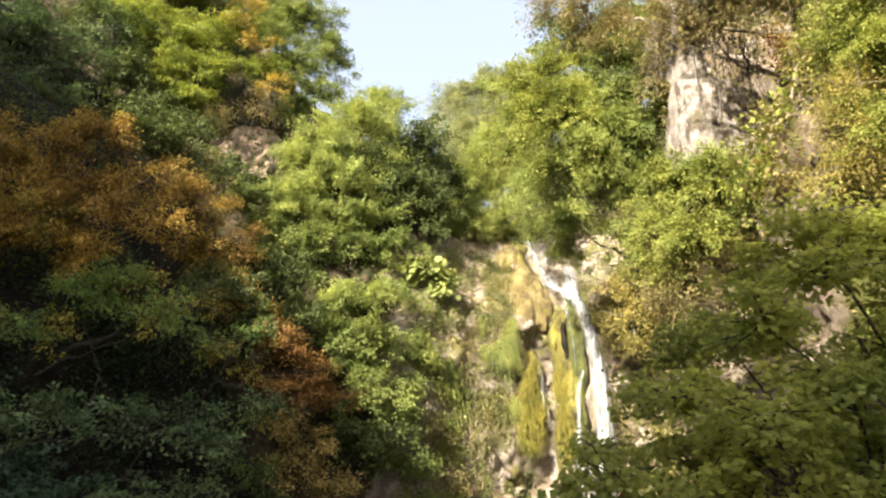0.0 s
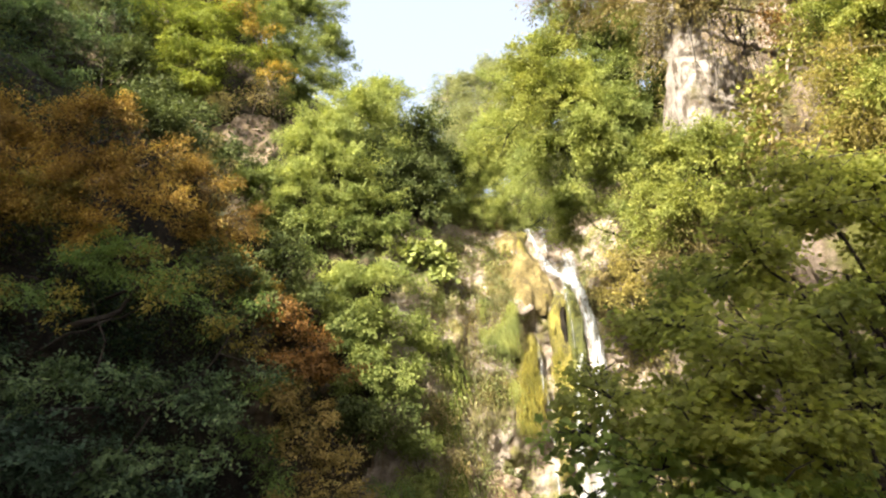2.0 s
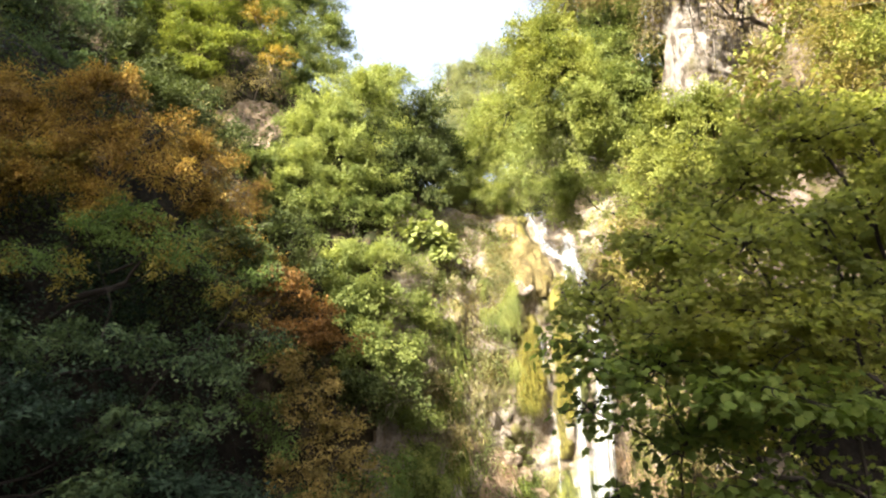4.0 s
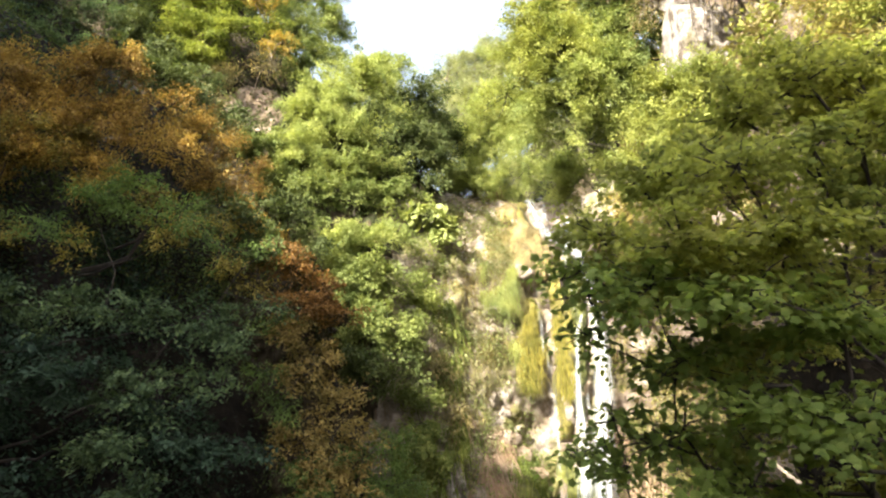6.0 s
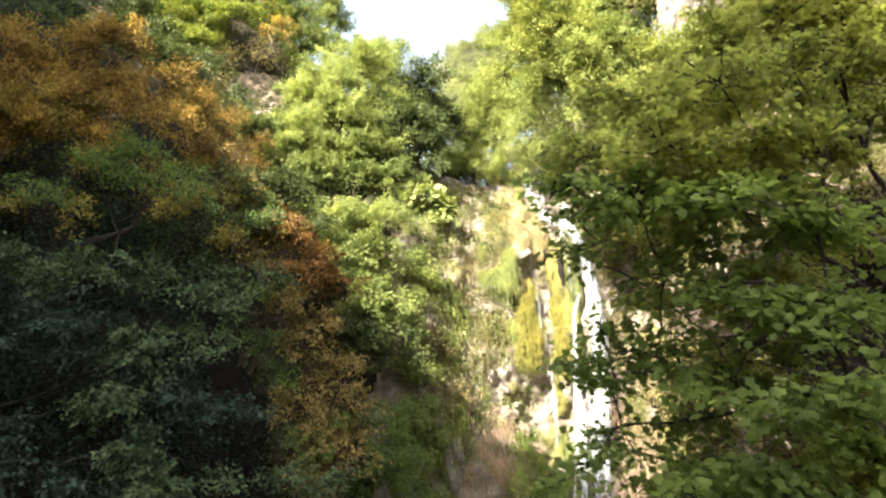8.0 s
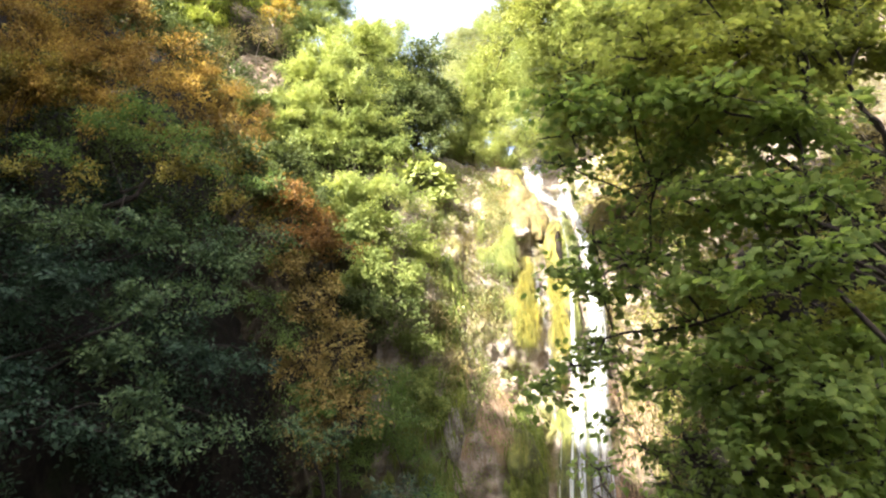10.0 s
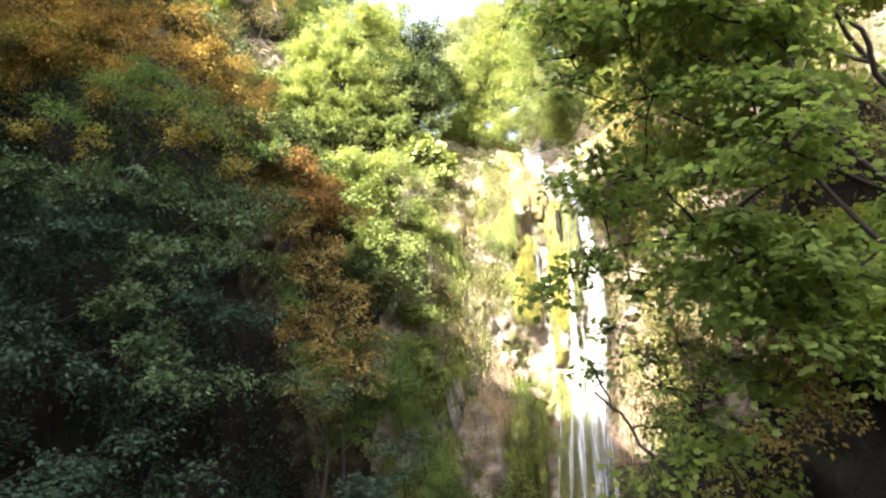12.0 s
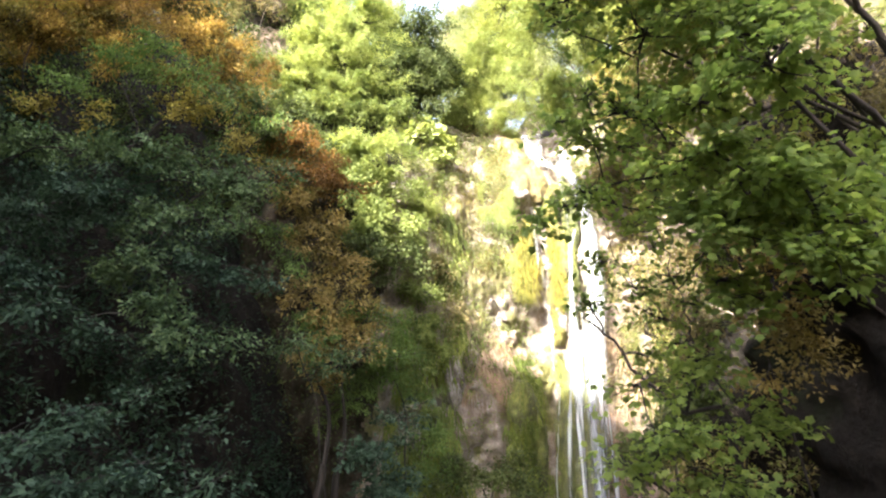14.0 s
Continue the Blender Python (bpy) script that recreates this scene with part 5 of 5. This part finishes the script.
def hanging_vines():
    """Thin bare and leafy strands that hang over the rock face."""
    rng = np.random.default_rng(77)
    strands, leaves = [], []
    for _ in range(75):
        x, top, size = rng.uniform(6.7, 9.6), rng.uniform(19.2, 21.5), rng.uniform(0.6, 2.6) ** 1.1
        s = np.linspace(0, 1, 7)
        y0 = 14.3 + 0.62 * min(max(0.0, x - 7.4), 2.2)
        p = np.stack([x + 0.12 * np.cumsum(rng.normal(0, 0.5, 7)) * s, y0 + 0.1 * rng.normal(0, 1, 7), top - size * s], 1)
        p = 0.95 * p + np.array((0, 0, 0.475))
        strands.append((p, np.linspace(0.016, 0.006, 7)))
        leaves.append(p[rng.integers(0, 7, 12)] + rng.normal(0, 0.07, (12, 3)))
    foot = np.array((8.0, 14.6, 20.6))
    vines = thing("hanging_vine", tuple(foot), "brown hanging vines over the bare rock", "vine", "dry brush")
    for one in strands:
        v, f = tubes([one], 3)
        part("strand", polys("strand", v - foot, f, BARK, True), vines)
    pos = np.concatenate(leaves)
    part("foliage", leaf_mesh("foliage", pos - foot, leaf_frames(rng, unit(rng.normal(0, 1, pos.shape)), 0.09), OVAL, LEAF["brush"]), vines)


hanging_vines()
stone_rng = random.Random(5)
for k in range(10):
    x, z, s = stone_rng.uniform(-1.0, 3.4), stone_rng.uniform(5.5, 17.3), stone_rng.uniform(0.14, 0.42)
    rock(on_face(x, z, -0.2), (s * stone_rng.uniform(0.8, 1.3), s, s * stone_rng.uniform(0.6, 1.1)), ROCK, "pale tufa block set in the cliff face", k + 2)
for k in range(12):
    x, z, s = stone_rng.uniform(6.9, 8.4), stone_rng.uniform(8.0, 17.0), stone_rng.uniform(0.2, 0.5)
    rock(on_face(x, z, -0.05), (s, s, s * 0.8), ROCK, "pale tufa block beside the waterfall", k + 60)
for k, (x, z, s) in enumerate(((1.44, 6.44, 0.55), (2.10, 6.48, 0.66), (2.63, 5.96, 0.65), (3.15, 5.25, 0.60))):
    rock(on_face(x, z, -0.15), (s * 1.35, s * 0.6, s * 0.7), DRY, "pinkish tufa ledge block on the cliff face", k + 80)
for k in range(3):
    z = stone_rng.uniform(8.2, 13.2)
    x, s = 0.9 + 0.12 * (z - 10) + stone_rng.uniform(-0.8, 0.7), stone_rng.uniform(0.2, 0.55)
    rock(on_face(x, z, -0.2), (s * stone_rng.uniform(0.9, 1.5), s * 0.55, s * stone_rng.uniform(0.6, 1.2)), ROCK, "pale broken tufa block on the cliff face", k + 120)
rock(on_face(0.3, 4.6, 0.05), (0.6, 0.5, 1.3), LIME, "grey rock slab at the foot of the cliff", 14)
for x, z, s, seed in ((-9.4, 22.6, 0.5, 21), (-10.2, 21.6, 0.45, 22), (-9.0, 21.3, 0.4, 23)):
    rock(on_face(x, z, 0.2), (s, s, s * 0.7), DRY, "pinkish crumbling rock on the bare earth patch", seed)


FACE = tufts(521, 380, (-1.5, 2.7), (6, 17.0), lambda x, z: np.stack([x, face_y(x, z), z], 1))
ground_cover("cliff_tufts", FACE, (0.0, -0.6, 0.2), "pale", 12000, 0.11, "pale green tufts rooted in the cliff face", 531)
FACE = tufts(523, 300, (-1.5, 3.4), (2, 17), lambda x, z: np.stack([x, face_y(x, z), z], 1))
ground_cover("cliff_tufts", FACE, (0.0, -0.6, 0.2), "green", 9000, 0.11, "green leafy tufts rooted in the cliff face", 533, 0.2)
FACE = tufts(525, 260, (6.6, 8.6), (4, 18), lambda x, z: np.stack([x, face_y(x, z), z], 1))
ground_cover("cliff_tufts", FACE, (0.0, -0.6, 0.2), "brush", 3000, 0.12, "dry golden tufts beside the waterfall", 535)
for x, z, s, seed in ((6.9, 16.4, 0.55, 91), (7.4, 15.6, 0.45, 92), (6.9, 14.7, 0.4, 93), (7.3, 13.6, 0.5, 94)):
    rock(on_face(x, z, 0.35), (s, s * 0.8, s * 0.9), ROCK, "pale tufa block at the head of the waterfall", seed)
FACE = tufts(531, 160, (6.3, 7.9), (12.5, 17.5), lambda x, z: np.stack([x, face_y(x, z), z], 1))
ground_cover("cliff_tufts", FACE, (0.0, -0.7, 0.2), "pale", 3500, 0.12, "pale tufts beside the head of the waterfall", 541)
FACE = tufts(527, 160, (2.5, 3.8), (0.5, 5.8), lambda x, z: np.stack([x, face_y(x, z), z], 1))
ground_cover("cliff_tufts", FACE, (0.0, -0.6, 0.2), "green", 7000, 0.1, "green climbing leaves at the cliff foot", 537, 0.14)
FACE = tufts(529, 220, (-0.5, 3.0), (8, 17), lambda x, z: np.stack([x, face_y(x, z), z], 1))
ground_cover("cliff_tufts", FACE, (0.0, -0.6, 0.2), "brush", 5500, 0.1, "dry brown tufts rooted in the cliff face", 539, 0.14)


# ---- the waterfall ----
def stream(name, path, widths, material, parent, seed, bulge=0.12, label=""):
    """A band of falling water along a path of (x, y, z), rounded across and ragged at both edges."""
    path = np.array(path, float)
    n, cols = 90, 15
    s = np.linspace(0, len(path) - 1, n)
    c = np.stack([np.interp(s, np.arange(len(path)), path[:, k]) for k in range(3)], 1)
    for _ in range(6):
        c[1:-1] = 0.25 * c[:-2] + 0.5 * c[1:-1] + 0.25 * c[2:]
    w = np.interp(s, np.arange(len(widths)), widths)
    u = np.linspace(-1, 1, cols)
    q = np.stack([np.repeat(u, n).reshape(cols, n).T.ravel() * 2, np.zeros(n * cols), np.repeat(c[:, 2], cols) * 0.8], 1)
    jag = fractal(q, 1.4, 3, seed).reshape(n, cols)
    x = c[:, None, 0] + w[:, None] * (u[None] + 0.12 * jag * np.abs(u)[None])
    y = c[:, None, 1] - bulge * (1 - u[None] ** 2) + 0.05 * jag
    z = c[:, None, 2] + 0 * u[None] + 0.04 * jag
    me = polys(name, np.stack([x, y, z], 2).reshape(-1, 3), grid_faces(n, cols), material, True)
    across = me.attributes.new("across", "FLOAT", "POINT")
    across.data.foreach_set("value", np.tile(np.abs(u), n).astype(np.float32))
    return part(name, me, parent, label)


fall = thing("waterfall", (5.0, 24.3, 0.0), "white waterfall streaming down a mossy tufa cliff", "waterfall")
fall.location = (0, 0, 0)


def down(points, out):
    """Points (x, z) down the cliff face, held a little off it."""
    return [(x, on_face(x, z, out)[1], z) for x, z in points]


stream("upper_cascade", [(4.5, 31.5, 18.75)] + down([(4.45, 18.3), (4.6, 17.2), (4.75, 16.2), (5.1, 15.4), (5.6, 15.0)], 0.55), [0.26, 0.3, 0.26, 0.32, 0.4, 0.4], THREADS, fall, 1)
stream("upper_cascade", [(4.45, 31.4, 18.75)] + down([(4.4, 18.3), (4.55, 17.2), (4.7, 16.2), (5.05, 15.4), (5.6, 15.0)], 0.6), [0.12, 0.14, 0.12, 0.18, 0.3, 0.4], FOAM, fall, 11)
stream("upper_cascade", [(5.1, 31.3, 18.9)] + down([(5.1, 18.4), (5.0, 17.3), (4.95, 16.4), (5.3, 15.5)], 0.5), [0.2, 0.25, 0.25, 0.2, 0.2], THREADS, fall, 2)
stream("upper_cascade", down([(5.9, 16.4), (5.9, 15.6), (5.75, 15.0), (5.8, 14.6)], 0.6), [0.35, 0.42, 0.45, 0.4], FOAM, fall, 3)
JET = [(5.75, 26.6, 15.2), (6.05, 25.9, 14.2), (6.3, 25.2, 12.6), (6.4, 24.7, 10.6), (6.35, 24.4, 8.6), (6.1, 24.2, 6.4), (5.95, 24.1, 4.0), (5.9, 24.0, 2.4), (5.88, 23.9, 1.1), (5.85, 23.8, -0.1)]
stream("main_jet", JET, [0.36, 0.34, 0.33, 0.36, 0.4, 0.46, 0.44, 0.36, 0.28, 0.22], FOAM, fall, 4, 0.2)
stream("main_jet", [(x + 0.05, y - 0.12, z) for x, y, z in JET], [0.25, 0.22, 0.25, 0.33, 0.42, 0.5, 0.5, 0.42, 0.36, 0.3], THREADS, fall, 5, 0.2)
stream("side_strand", down([(5.55, 15.1), (5.45, 14.0), (5.5, 12.8), (5.55, 11.6)], 0.5), [0.22, 0.14, 0.05, 0.01], THREADS, fall, 6)
stream("side_strand", down([(5.75, 11.4), (5.5, 10.6), (5.42, 9.2), (5.4, 8.0), (5.4, 6.4), (5.35, 4.6), (5.3, 3.4)], 0.75), [0.05, 0.12, 0.12, 0.16, 0.28, 0.32, 0.1], FOAM, fall, 7)
stream("veil", [(5.55, 23.9, 8.2), (5.5, 23.75, 6.6), (5.5, 23.7, 5.0), (5.5, 23.65, 3.2), (5.55, 23.6, 1.4), (5.6, 23.55, -0.1)], [0.03, 0.4, 0.7, 0.8, 0.85, 0.9], FILM, fall, 8, 0.25)
stream("left_strand", down([(4.0, 12.6), (4.1, 11.2), (4.25, 9.8), (4.4, 8.4), (4.45, 6.8), (4.4, 5.0)], 0.62), [0.05, 0.12, 0.15, 0.15, 0.14, 0.1], FILM, fall, 9)
for k, (xa, xm, xb, top, w) in enumerate(((4.5, 4.3, 4.15, 4.6, 0.05), (4.95, 4.75, 4.65, 5.0, 0.1), (5.3, 5.15, 5.2, 5.4, 0.16), (6.0, 6.2, 6.35, 5.6, 0.12), (5.6, 5.75, 5.7, 4.0, 0.09))):
    stream("lower_strand", [(xa, 23.65, top), (xm, 23.5, 0.62 * top), (xb, 23.45, 1.3), (xb, 23.4, -0.1)], [0.03, w * 1.3, w, w * 0.6], FOAM, fall, 20 + k)
